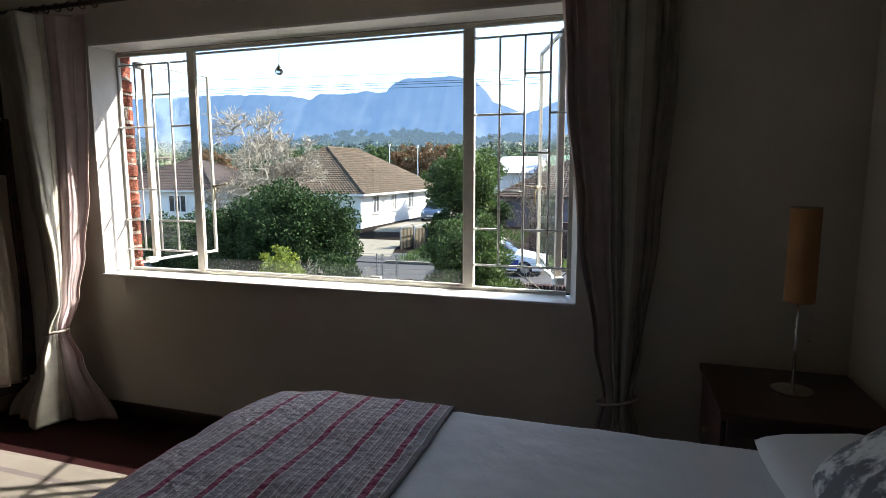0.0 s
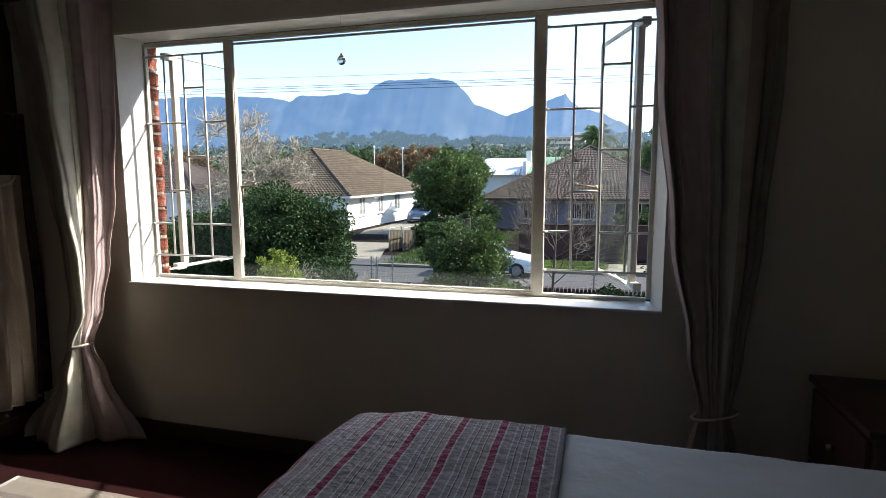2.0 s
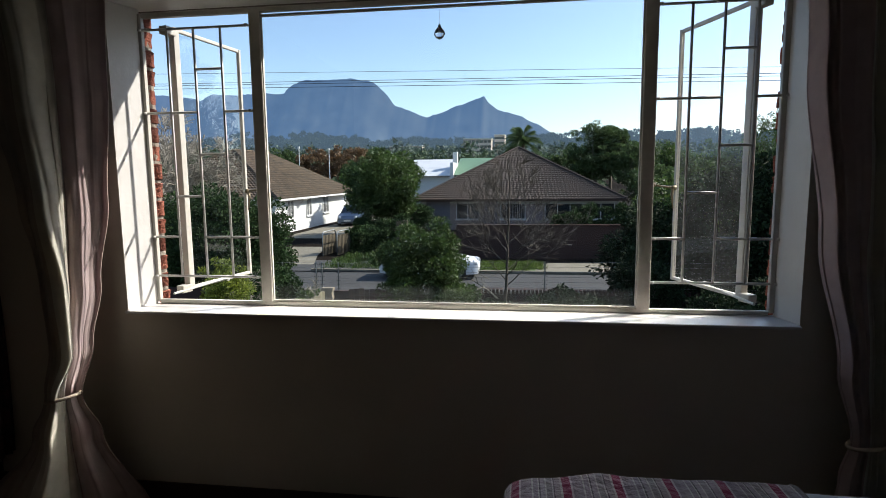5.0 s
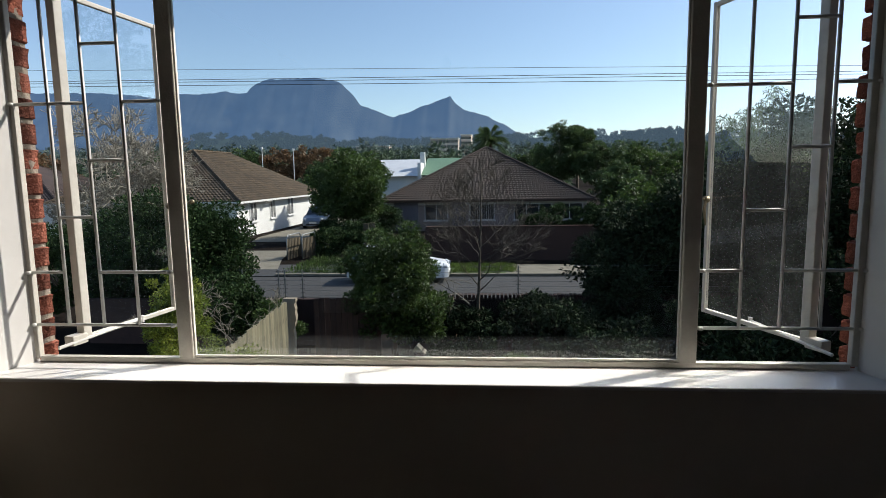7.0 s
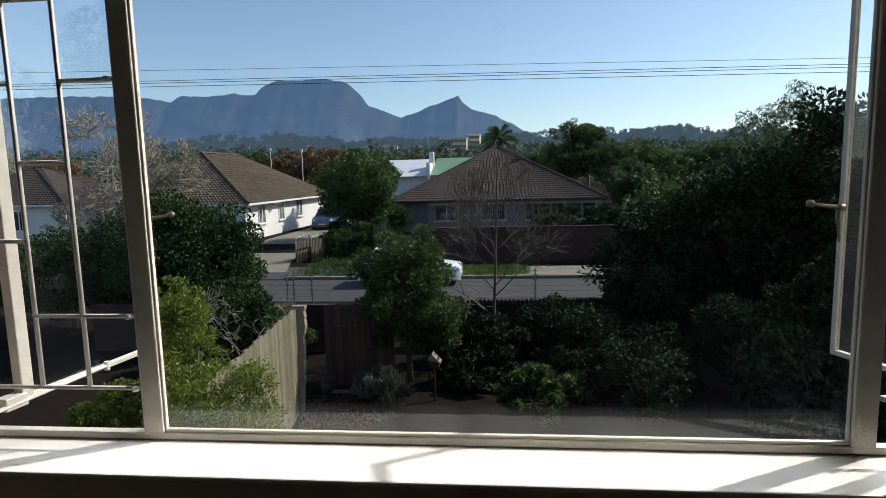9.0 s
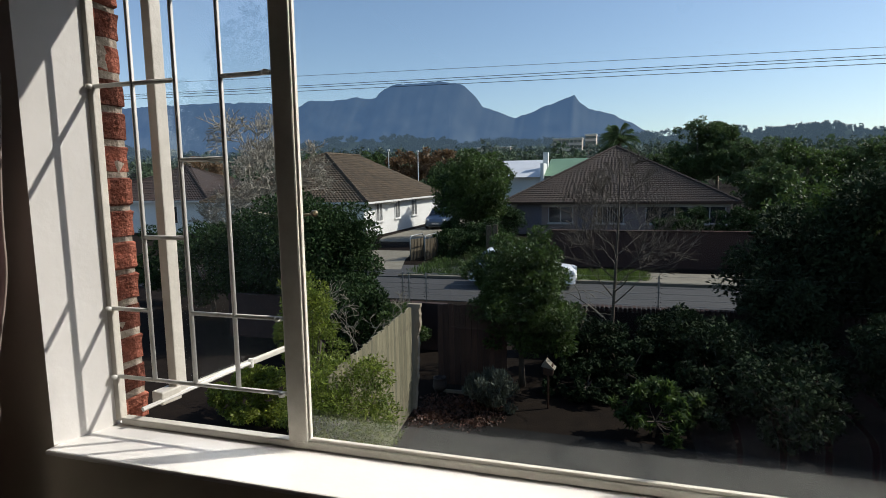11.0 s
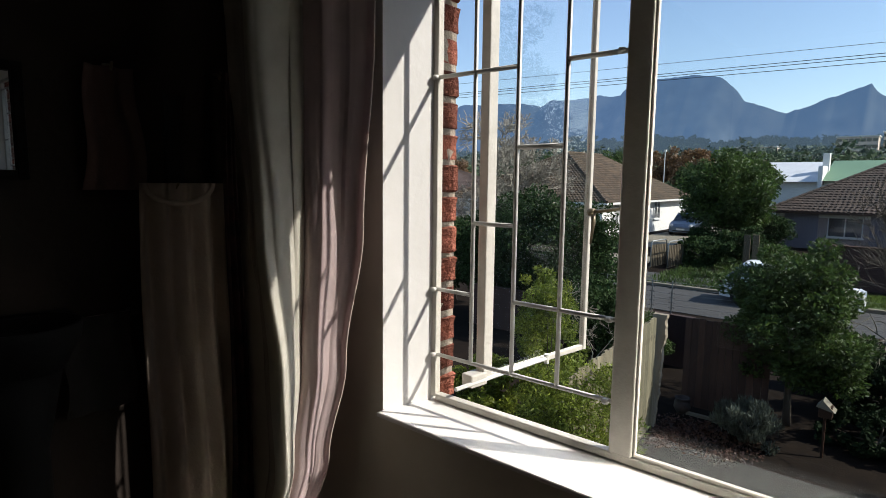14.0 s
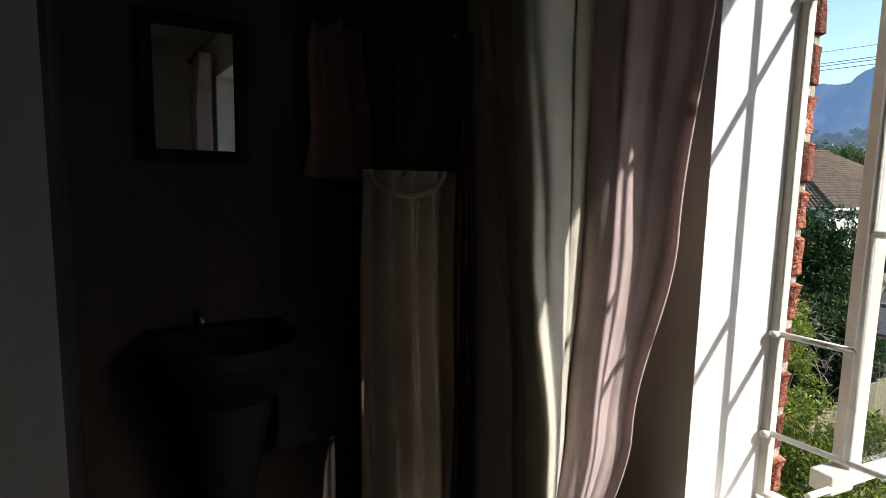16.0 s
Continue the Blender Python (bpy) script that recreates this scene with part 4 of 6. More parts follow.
# front boundary wall with an on-edge brick coping
WALL_Y = 12.4
pot = thing("garden_pot", "small round clay pot beside the gate pillar", "plant pot")
part("pot", Shape().lathe([(0, 0), (0.09, 0), (0.14, 0.1), (0.13, 0.2), (0.11, 0.24), (0.13, 0.26), (0.13, 0.28), (0.10, 0.28), (0.09, 0.2), (0, 0.2)], (-2.25, 9.35, GROUND), 20), CLAY, pot, smooth=True)
part("soil", Shape().lathe([(0.095, 0.205), (0.0, 0.22)], (-2.25, 9.35, GROUND), 16), SOIL, pot)
bw = thing("boundary_wall", "low shade-darkened brick front wall with on-edge coping", "garden wall")
part("wall", Shape().box(-1.0, 14, WALL_Y, WALL_Y + 0.22, GROUND, GROUND + 1.05), FRONT_WALL, bw)
cop = Shape().box(-0.035, 0.035, -0.12, 0.12, 0, 0.11)
lay = on_plan
cop_me = mesh_of("coping_brick", cop, DARK_BRICK)
lay = on_site
cop_me.materials[0] = COPING
for i in range(150):
    ob = new("coping_brick", cop_me)
    ob.matrix_world = pose(*on_site((-0.95 + i * 0.1, WALL_Y + 0.11, GROUND + 1.05 + 0.006 * math.sin(i * 1.7)))[0], 0, 0, 2 * math.sin(i * 2.3))
    ob.parent = bw

fence = thing("garden_fence", "weathered pale fence of upright boards", "fence")
fence_rnd = random.Random(51)
for i in range(40):                        # upright boards, uneven at the top
    k = i / 39
    x, y, top = -2.06 - 0.36 * k, 4.7 + 3.55 * k, GROUND + 1.90 + fence_rnd.uniform(-0.025, 0.02)
    m = Matrix.Translation((x, y, 0)) @ Matrix.Rotation(radians(-5.8 + fence_rnd.uniform(-2, 2)), 4, "Z")
    part("board", Shape().box(-0.012, 0.012, -0.038, 0.042, GROUND + 0.03, top, m), FENCE_WOOD, fence)
for z in (0.35, 1.55):
    part("rail", Shape().add([(-2.10, 4.66, GROUND + z), (-2.05, 4.66, GROUND + z), (-2.41, 8.28, GROUND + z), (-2.46, 8.28, GROUND + z), (-2.10, 4.66, GROUND + z + 0.08), (-2.05, 4.66, GROUND + z + 0.08), (-2.41, 8.28, GROUND + z + 0.08), (-2.46, 8.28, GROUND + z + 0.08)],
         [(0, 3, 2, 1), (4, 5, 6, 7), (0, 1, 5, 4), (1, 2, 6, 5), (2, 3, 7, 6), (3, 0, 4, 7)]), SLAT_WOOD, fence)

def slab_face(v, back):
    """The crumbling end slab, ragged down its free edge and narrower at the foot."""
    z = GROUND + 1.93 * v
    edge = -2.27 - 0.12 * (1 - v) + 0.035 * noise.noise((z * 4.0, 1.0, 2.0)) + 0.016 * noise.noise((z * 13.0, 4.0, 2.0))
    return [(-2.50, 8.36 + back, z), (edge, 8.36 + back + 0.02 * noise.noise((z * 5, back, 7)), z)]
slab = Shape()
rows = [[*slab_face(j / 40, 0.0), *reversed(slab_face(j / 40, 0.11))] for j in range(41)]
slab.add([p for r in rows for p in r], [(j * 4 + i, j * 4 + (i + 1) % 4, j * 4 + 4 + (i + 1) % 4, j * 4 + 4 + i) for j in range(40) for i in range(4)] + [(160, 161, 162, 163), (3, 2, 1, 0)])
tagged(part("gate_pillar", slab, PALE_CONCRETE), "crumbling pale plastered slab at the fence end", "pillar")
gate = thing("driveway_gate", "dark brown boarded gate between pillar and wall", "gate")
for i in range(12):
    part("board", Shape().box(-2.36 + i * 0.115, -2.255 + i * 0.115, 9.62, 9.645, GROUND + 0.05, GROUND + 1.66 + 0.01 * (i % 3)), GATE_WOOD, gate)
for z in (0.35, 1.25):
    part("gate_rail", Shape().box(-2.36, -0.98, 9.645, 9.69, GROUND + z, GROUND + z + 0.1), GATE_WOOD, gate)
setting("threshold", Shape().box(-2.3, -1.0, 9.3, 9.36, GROUND, GROUND + 0.05), CONCRETE, "pale concrete gate threshold", "threshold")

def electric_post(x, y, z0, h):
    ob = thing("electric_fence_post", "thin galvanised electric fence post with insulators", "fence post", "electric fence posts")
    part("post", Shape().tube([(x, y, z0), (x, y, z0 + h)], 0.016, 6), GALV, ob)
    for i in range(9):
        z = z0 + 0.98 + i * (h - 1.02) / 8
        part("insulator", Shape().tube([(x - 0.065, y, z - 0.02), (x, y, z + 0.01), (x + 0.065, y, z - 0.02)], 0.007, 6), WIRE, ob)

for x, y in ((-4.94, 12.0), (-4.02, 12.0), (-3.86, 12.0), (-3.42, 12.0), (1.85, WALL_Y + 0.1)):
    electric_post(x, y, GROUND, 1.88)
strand = Shape()
for i in range(6):
    z = GROUND + 1.22 + i * 0.13
    strand.tube([(-5.5, 12.0, z), (-3.42, 12.0, z - 0.01), (1.85, WALL_Y + 0.1, z), (9, WALL_Y + 0.1, z)], 0.0035, 4)
tagged(part("electric_fence_wire", strand, GALV), "taut thin electric fence strands over the wall", "wire", kind="stuff")
side_wall = setting("wall_neighbour", Shape().box(-9, -2.9, 11.9, 12.05, GROUND, GROUND + 1.15), DARK_BRICK, "low dark brick wall along the street", "garden wall")

box_ob = thing("bird_box", "small wooden bird box with a grey roof on a pole", "bird box")
part("pole", Shape().tube([(-0.12, 9.0, GROUND), (-0.12, 9.0, -2.06)], 0.02, 8), SKIRT, box_ob)
part("box", Shape().box(-0.20, -0.03, 8.92, 9.08, -2.06, -1.88), SKIRT, box_ob, bevel=0.006)
part("roof", Shape().add([(-0.23, 8.89, -1.90), (0.01, 8.89, -1.95), (0.01, 9.11, -1.95), (-0.23, 9.11, -1.90), (-0.15, 8.89, -1.79), (-0.15, 9.11, -1.79)],
     [(0, 3, 2, 1), (0, 1, 4), (2, 3, 5), (1, 2, 5, 4), (3, 0, 4, 5)]), CONCRETE, box_ob, "pale grey pitched roof")

# overhead lines
cab = thing("power_line", "four dark overhead power cables across the street", "power line")
for za, zb in ((4.95, 4.56), (4.63, 4.36), (4.56, 4.28), (4.45, 4.15)):
    slope = (zb - za) / 16.0
    pts = [(x, 17.0, za + slope * (x + 8.9) - 0.0003 * (36 - (x + 1) ** 2 / 25)) for x in range(-60, 61, 6)]
    part("cable", Shape().tube(pts, 0.006 if za > 4.9 else 0.0085, 5), WIRE, cab)

# ---- houses ----
def tile_slope(s, p0, p1, q0, q1, step=0.28, across=0.23):
    """Overlapping tiles on the slope between the eave p0-p1 and the ridge q0-q1."""
    p0, p1, q0, q1 = map(Vector, (p0, p1, q0, q1))
    up = ((q0 + q1) / 2 - (p0 + p1) / 2)
    along = (p1 - p0).normalized()
    nrm = along.cross(up).normalized()
    if nrm.z < 0:
        nrm = -nrm
    rows = max(1, int(up.length / step))
    for r in range(rows):
        a, b = p0.lerp(q0, r / rows), p1.lerp(q1, r / rows)
        a2, b2 = p0.lerp(q0, min(1, (r + 1.12) / rows)), p1.lerp(q1, min(1, (r + 1.12) / rows))
        n = max(1, int((b - a).length / across))
        for i in range(n):
            u0, u1 = i / n, (i + 1) / n
            um = (u0 + u1) / 2
            lift = nrm * (0.050 + 0.014 * ((i * 7 + r * 3) % 5) / 5)
            s.add([a.lerp(b, u0) + lift * 0.35, a.lerp(b, um) + lift * 1.2, a.lerp(b, u1) + lift * 0.35,
                   a2.lerp(b2, u1), a2.lerp(b2, um) + lift * 0.4, a2.lerp(b2, u0), a.lerp(b, u0) - nrm * 0.01, a.lerp(b, u1) - nrm * 0.01],
                  [(0, 1, 4, 5), (1, 2, 3, 4), (6, 1, 0), (6, 7, 1), (7, 2, 1)])


def hip_roof(house, x0, x1, y0, y1, ze, apex, mat, over=0.45, trim=None, trim_label="white painted fascia and gutter"):
    """apex: two ridge ends. The slopes carry real tiles over a solid body."""
    x0, x1, y0, y1 = x0 - over, x1 + over, y0 - over, y1 + over
    A, B = map(Vector, apex)
    c = [Vector((x0, y0, ze)), Vector((x1, y0, ze)), Vector((x1, y1, ze)), Vector((x0, y1, ze))]
    body = Shape().add([p - Vector((0, 0, 0.02)) for p in (*c, A, B)], [(0, 3, 2, 1), (0, 1, 4), (1, 2, 5, 4), (2, 3, 5), (3, 0, 4, 5)])
    roof = part("roof", body, mat, house, "tiled hip roof")
    tiles = Shape()
    tile_slope(tiles, c[0], c[1], A, A)
    tile_slope(tiles, c[1], c[2], A, B)
    tile_slope(tiles, c[3], c[0], B, A)
    tagged(part("tiling", tiles, mat, roof), kind="stuff")
    for p, q in ((c[0], A), (c[1], A), (A, B)):
        if (q - p).length > 0.05:
            n = max(2, int((q - p).length / 0.4))
            rs = Shape()
            for i in range(n):
                a, b = p.lerp(q, i / n), p.lerp(q, (i + 1.1) / n)
                rs.tube([a + Vector((0, 0, 0.05)), b + Vector((0, 0, 0.035))], [0.10, 0.085], 6)
            part("ridge_capping", rs, mat, roof)
    gut = Shape().box(x0, x1, y0 - 0.05, y0, ze - 0.12, ze + 0.0).box(x1, x1 + 0.05, y0 - 0.05, y1, ze - 0.12, ze + 0.0)
    part("fascia", gut, trim or WHITE_TRIM, roof, trim_label)
    return roof


def house_window(house, m, w, h, lights=2, bars=0, paint=None, transom=False, bar=0.06):
    paint = paint or WHITE_TRIM
    """A window on a wall: m takes (across, out, up) to the world."""
    fr = Shape().box(-w / 2 - bar, w / 2 + bar, 0, 0.05, -bar, 0, m).box(-w / 2 - bar, w / 2 + bar, 0, 0.05, h, h + bar, m)
    if transom:
        fr.box(-w / 2, w / 2, 0, 0.045, h * 0.68, h * 0.68 + 0.05, m)
    for i in range(lights + 1):
        x = -w / 2 + w * i / lights
        fr.box(x - bar * 0.58, x + bar * 0.58, 0, 0.05, 0, h, m)
    wi = part("window", fr, paint, house, "pale framed window")
    part("pane", Shape().box(-w / 2, w / 2, -0.01, 0.015, 0, h, m), DARK_PANE, wi)
    part("sill", Shape().box(-w / 2 - 0.1, w / 2 + 0.1, 0, 0.12, -0.12, -bar, m), paint, wi)
    if bars:
        bs = Shape()
        for i in range(bars):
            x = -w / 2 + w * (i + 0.5) / bars
            bs.box(x - 0.012, x + 0.012, 0.05, 0.07, 0, h, m)
        part("window_grille", bs, paint, wi)

# white house with its long side wall to the sun
GA = ground_z(34)
ha = thing("white_house", "white plastered bungalow with a brown tiled hip roof", "house")
AX1, AX0, AY0, AY1, AE = -14.53, -26.0, 32.3, 48.0, 0.03
part("wall", Shape().box(AX0, AX1, AY0, AY1, GA - 0.6, AE), WHITE_RENDER, ha, "white plastered wall")
hip_roof(ha, AX0, AX1, AY0, AY1, AE, ((-20.1, 38.0, 3.36), (-20.0, 43.5, 3.36)), ROOF_BROWN)
for y, w, h in ((34.6, 1.0, 1.1), (37.8, 0.9, 1.2), (41.2, 1.2, 1.2)):
    house_window(ha, Matrix.Translation((AX1, y, GA + 0.95)) @ Matrix.Rotation(radians(-90), 4, "Z"), w, h, 2, 6)
for x in (-17.5, -22):
    house_window(ha, Matrix.Translation((x, AY0, GA + 0.95)) @ Matrix.Rotation(radians(180), 4, "Z"), 1.6, 1.2, 3)
dish = Shape().tube([(AX1, 36.2, AE - 0.45), (AX1 + 0.35, 36.2, AE - 0.25)], 0.02, 6).lathe([(0.02, 0), (0.2, 0.05), (0.3, 0.12)], (AX1 + 0.4, 36.2, AE - 0.25), 14)
part("satellite_dish", dish, WHITE_TRIM, ha, "small white satellite dish")

# house behind the brick wall
GB = ground_z(36)
hb = thing("pink_house", "shaded pink bungalow with a dark tiled hip roof", "house")
BXa, BXb, BYa, BYb, BE = -6.1, 6.85, 36.5, 49.5, -0.22
part("wall", Shape().box(BXa, BXb, BYa, BYb, GB - 0.5, BE), PINK_RENDER, hb, "dull pink plastered wall")
hip_roof(hb, BXa, BXb, BYa, BYb, BE, ((0.25, 43.0, 3.42), (0.25, 43.4, 3.42)), ROOF_DARK, trim=GATE_WOOD, trim_label="dark brown fascia and gutter")
part("lintel_band", Shape().box(BXa, BXb, BYa - 0.03, BYa, BE - 0.32, BE - 0.02), PALE_BAND, hb, "pale painted band under the eaves")
rot = Matrix.Rotation(radians(180), 4, "Z")
for x, w, l, b, tr in ((-2.9, 1.5, 2, 0, False), (0.1, 1.6, 2, 11, False), (3.4, 2.4, 3, 0, True), (5.75, 1.7, 2, 0, True)):
    house_window(hb, Matrix.Translation((x, BYa, GB + 0.75)) @ rot, w, 1.42, l, b, PALE_BAND, tr, 0.045)
part("garage_door", Shape().box(-5.7, -4.1, BYa - 0.05, BYa, GB, GB + 2.1), MAUVE_DOOR, hb, "grey-mauve panelled garage door", bevel=0.01)
part("door", Shape().box(-1.85, -0.95, BYa - 0.05, BYa, GB, GB + 2.0), MAUVE_DOOR, hb, "grey-mauve front door", bevel=0.01)
gwall = thing("street_wall", "dark red brick street wall before the house", "garden wall")
part("wall", Shape().box(-2.2, 13, 25.6, 25.85, GROUND, GROUND + 1.65), DARK_BRICK, gwall)
for x in np.arange(-2.15, 12.9, 0.42):
    part("coping_slab", Shape().box(x, x + 0.41, 25.55, 25.9, GROUND + 1.65, GROUND + 1.70), COPING, gwall)

# third house, far side of the bare tree
hc = thing("far_left_house", "low white house with a dark tiled hip roof", "house")
part("wall", Shape().box(-39, -27.5, 34, 44, GROUND - 0.3, 0.15), WHITE_RENDER, hc)
hip_roof(hc, -39, -27.5, 34, 44, 0.15, ((-33.5, 39, 2.7), (-33.0, 39, 2.7)), ROOF_DARK)
for x in (-36, -31):
    house_window(hc, Matrix.Translation((x, 34, GROUND + 1.2)) @ rot, 1.6, 1.2, 3)
for x, y, z in ((-21.0, 52, 3.4), (-18.0, 52, 3.2)):
    ob = tagged(part("vent_pole", Shape().tube([(x, y, GA), (x, y, z + 0.9)], 0.04, 6).box(x - 0.09, x + 0.09, y - 0.06, y + 0.06, z + 0.7, z + 0.9), WHITE_TRIM), "thin pale utility pole behind the house", "pole", "utility poles")

# metal-roofed hall and flats farther out
hall = thing("metal_roofed_hall", "long low hall with white and green metal roofs", "hall")
part("wall", Shape().box(-16.2, -0.7, 72, 84, GROUND, 1.45), WHITE_RENDER, hall)
part("roof", Shape().add([(-17.0, 71, 1.35), (-9.1, 71, 1.35), (-9.1, 78, 3.6), (-15.2, 78, 3.6), (-17.0, 85, 1.35), (-9.1, 85, 1.35)], [(0, 1, 2, 3), (3, 2, 5, 4), (0, 3, 4)]), METAL_ROOF, hall, "white sheet metal roof")
part("roof", Shape().add([(-8.7, 71, 1.45), (-0.2, 71, 1.45), (-0.2, 78, 3.7), (-8.7, 78, 3.7), (-8.7, 85, 1.45), (-0.2, 85, 1.45)], [(0, 1, 2, 3), (3, 2, 5, 4)]), GREEN_ROOF, hall, "green sheet metal roof")
part("parapet", Shape().box(-9.1, -8.7, 70.8, 85, 0, 3.0), WHITE_RENDER, hall)
part("chimney", Shape().box(-9.2, -8.6, 74, 74.8, 2.4, 4.42), WHITE_RENDER, hall)


def flats(x0, x1, y, z0, floors, bays, depth=14, label="pale brick block of flats with window rows"):
    ob = thing("flats", label, "block of flats", "far flats")
    h = floors * 3.0
    part("wall", Shape().box(x0, x1, y, y + depth, z0 - 6, z0 + h), FLATS, ob)
    part("roof", Shape().box(x0 - 0.4, x1 + 0.4, y - 0.4, y + depth, z0 + h, z0 + h + 0.6), WHITE_TRIM, ob)
    for i in range(bays):
        for j in range(floors):
            x = x0 + (x1 - x0) * (i + 0.5) / bays
            part("window", Shape().box(x - 1.0, x + 1.0, y - 0.05, y + 0.02, z0 + j * 3 + 0.8, z0 + j * 3 + 2.3), DARK_PANE, ob)

flats(-40.4, -24.4, 340, 13.2, 3, 7)
flats(-23.4, -17.4, 352, 15.8, 3, 3)
flats(-130, -100, 520, 22, 2, 8, label="white low block among trees")

# ---- cars ----
def car(name, label, paint, m, L=4.1, W=1.70, H=1.46, decal=None):
    ob = thing(name, label, "car", "parked cars")
    ob.matrix_world = m
    def body_fn(u, v):
        # u along the length, v round half the section from sill over the roof to sill
        x = -L / 2 + L * u
        hood, roof = 0.86, H
        def ss(a, b, q):
            k = min(max((q - a) / (b - a), 0), 1)
            return k * k * (3 - 2 * k)
        top = 0.62 + 0.24 * ss(0.0, 0.06, u) - 0.13 * ss(0.70, 0.95, u) - 0.22 * ss(0.94, 1.0, u)
        shoulder = top + 0.03
        cabin = (roof - shoulder) * ss(0.02, 0.20, u) * (1 - ss(0.50, 0.76, u))
        half = W / 2 * (1 - 0.30 * (abs(2 * u - 1)) ** 8)
        prof = [(1.0, 0.22), (1.02, 0.45), (1.0, 0.72), (0.95, shoulder)]
        sect = [(half * a, z) for a, z in prof] + [(half * 0.88 - 0.10 * cabin, shoulder + 0.55 * cabin), (half * 0.72 - 0.02 * cabin, shoulder + 0.96 * cabin), (0.0, shoulder + 1.0 * cabin + 0.03)]
        k = abs(2 * v - 1)
        q = (1 - k) * (len(sect) - 1)
        i = min(int(q), len(sect) - 2)
        f = q - i
        y = sect[i][0] * (1 - f) + sect[i + 1][0] * f
        z = sect[i][1] * (1 - f) + sect[i + 1][1] * f
        return (x, math.copysign(y, 2 * v - 1) if abs(2 * v - 1) > 1e-6 else 0.0, z)
    s = Shape().sheet(body_fn, 48, 36)
    for u in (0, 1):
        s.add([body_fn(u, j / 36) for j in range(37)], [tuple(range(37))])
    s.uv = []
    body = part("body", s, paint, ob, smooth=True)
    def glass_fn(side):
        return lambda u, v: (lambda p: (p[0], p[1] * 1.012, p[2] + 0.004))(body_fn(0.17 + 0.44 * u, (0.5 + side * (0.5 - (3.25 + 1.35 * v) / 12))))
    for side in (-1, 1):
        part("side_window", Shape().sheet(glass_fn(side), 16, 6), DARK_PANE, body, smooth=True)
    part("windscreen", Shape().sheet(lambda u, v: (lambda p: (p[0] + 0.012, p[1], p[2] + 0.012))(body_fn(0.575 + 0.135 * u, 0.25 + 0.50 * v)), 10, 20), DARK_PANE, body, smooth=True)
    part("rear_window", Shape().sheet(lambda u, v: (lambda p: (p[0] - 0.012, p[1], p[2] + 0.012))(body_fn(0.05 + 0.12 * u, 0.27 + 0.46 * v)), 8, 20), DARK_PANE, body, smooth=True)
    for y in (-0.62, 0.62):
        part("headlight", Shape().tube([(L / 2 - 0.20, y, 0.66), (L / 2 - 0.06, y * 0.94, 0.64)], [0.13, 0.09], 12), LAMP_LENS, body)
        part("tail_light", Shape().box(-L / 2 - 0.01, -L / 2 + 0.12, y - 0.10, y + 0.10, 0.62, 0.78), LEAF_RED, body, "red tail light", bevel=0.02)
    part("number_plate", Shape().box(L / 2 - 0.02, L / 2 + 0.02, -0.26, 0.26, 0.36, 0.47), WHITE_TRIM, body)
    part("grille", Shape().box(L / 2 - 0.05, L / 2 + 0.012, -0.5, 0.5, 0.27, 0.34), RUBBER, body)
    if decal:
        for side in (-1, 1):
            part("door_decal", Shape().sheet(lambda u, v, side=side: (lambda p: (p[0], p[1] + side * 0.012, p[2]))(body_fn(0.25 + 0.5 * u, 0.5 + side * (0.5 - (0.3 + 1.5 * v) / 12))), 12, 4), decal, body, "blue door decal")
    for x in (-L / 2 + 0.72, L / 2 - 0.78):
        for y in (-W / 2 + 0.08, W / 2 - 0.08):
            sd = math.copysign(1, y)
            wheel = part("wheel", Shape().tube([(x, y - sd * 0.10, 0.31), (x, y + sd * 0.095, 0.31)], 0.31, 24), RUBBER, ob, "black tyre")
            part("rim", Shape().tube([(x, y + sd * 0.09, 0.31), (x, y + sd * 0.103, 0.31)], [0.2, 0.18], 16), GALV, wheel, "steel wheel rim")
    return ob

lay = on_plan
car("hatchback", "white hatchback with blue side decals on the verge", CAR_WHITE, pose(*on_site((-2.6, 20.75, GROUND + 0.02))[0], 0, 0, 0), decal=CAR_BLUE)
car("hatchback", "silver hatchback parked on the shaded driveway", CAR_SILVER, pose(*on_site((-12.2, 40.5, ground_z(40.5) + 0.03))[0], 0, 0, -84), L=3.9)
lay = on_site

# slatted driveway gates across the road
sg = thing("slatted_gate", "two open slatted timber driveway gates", "gate")
for gx, gy, dx, dy in ((-9.08, 25.9, 0.25, 1.0), (-8.42, 26.2, 0.25, 1.0)):
    m = Matrix.Translation((gx, gy, ground_z(26.3) - 0.12)) @ Matrix.Rotation(math.atan2(dy, dx), 4, "Z")
    for i in range(9):
        part("slat", Shape().box(i * 0.13, i * 0.13 + 0.09, -0.012, 0.012, 0.1, 1.15, m), SLAT_WOOD, sg)
    hoop = [(0, 0, 0), (0, 0, 1.2), (0.1, 0, 1.32), (1.08, 0, 1.36), (1.18, 0, 1.25), (1.18, 0, 0)]
    part("gate_hoop", Shape().tube([m @ Vector(p) for p in hoop], 0.03, 8), GALV, sg, smooth=True)
for x in (-5.0, -4.68):
    tagged(part("timber_post", Shape().box(x - 0.12, x + 0.12, 25.4, 25.46, GROUND, GROUND + 1.80 + 0.1 * x % 0.2), SLAT_WOOD, bevel=0.01), "silvered upright fence board near the hedge", "fence board", "upright fence boards")

# ---- plants ----
rng = np.random.default_rng(7)

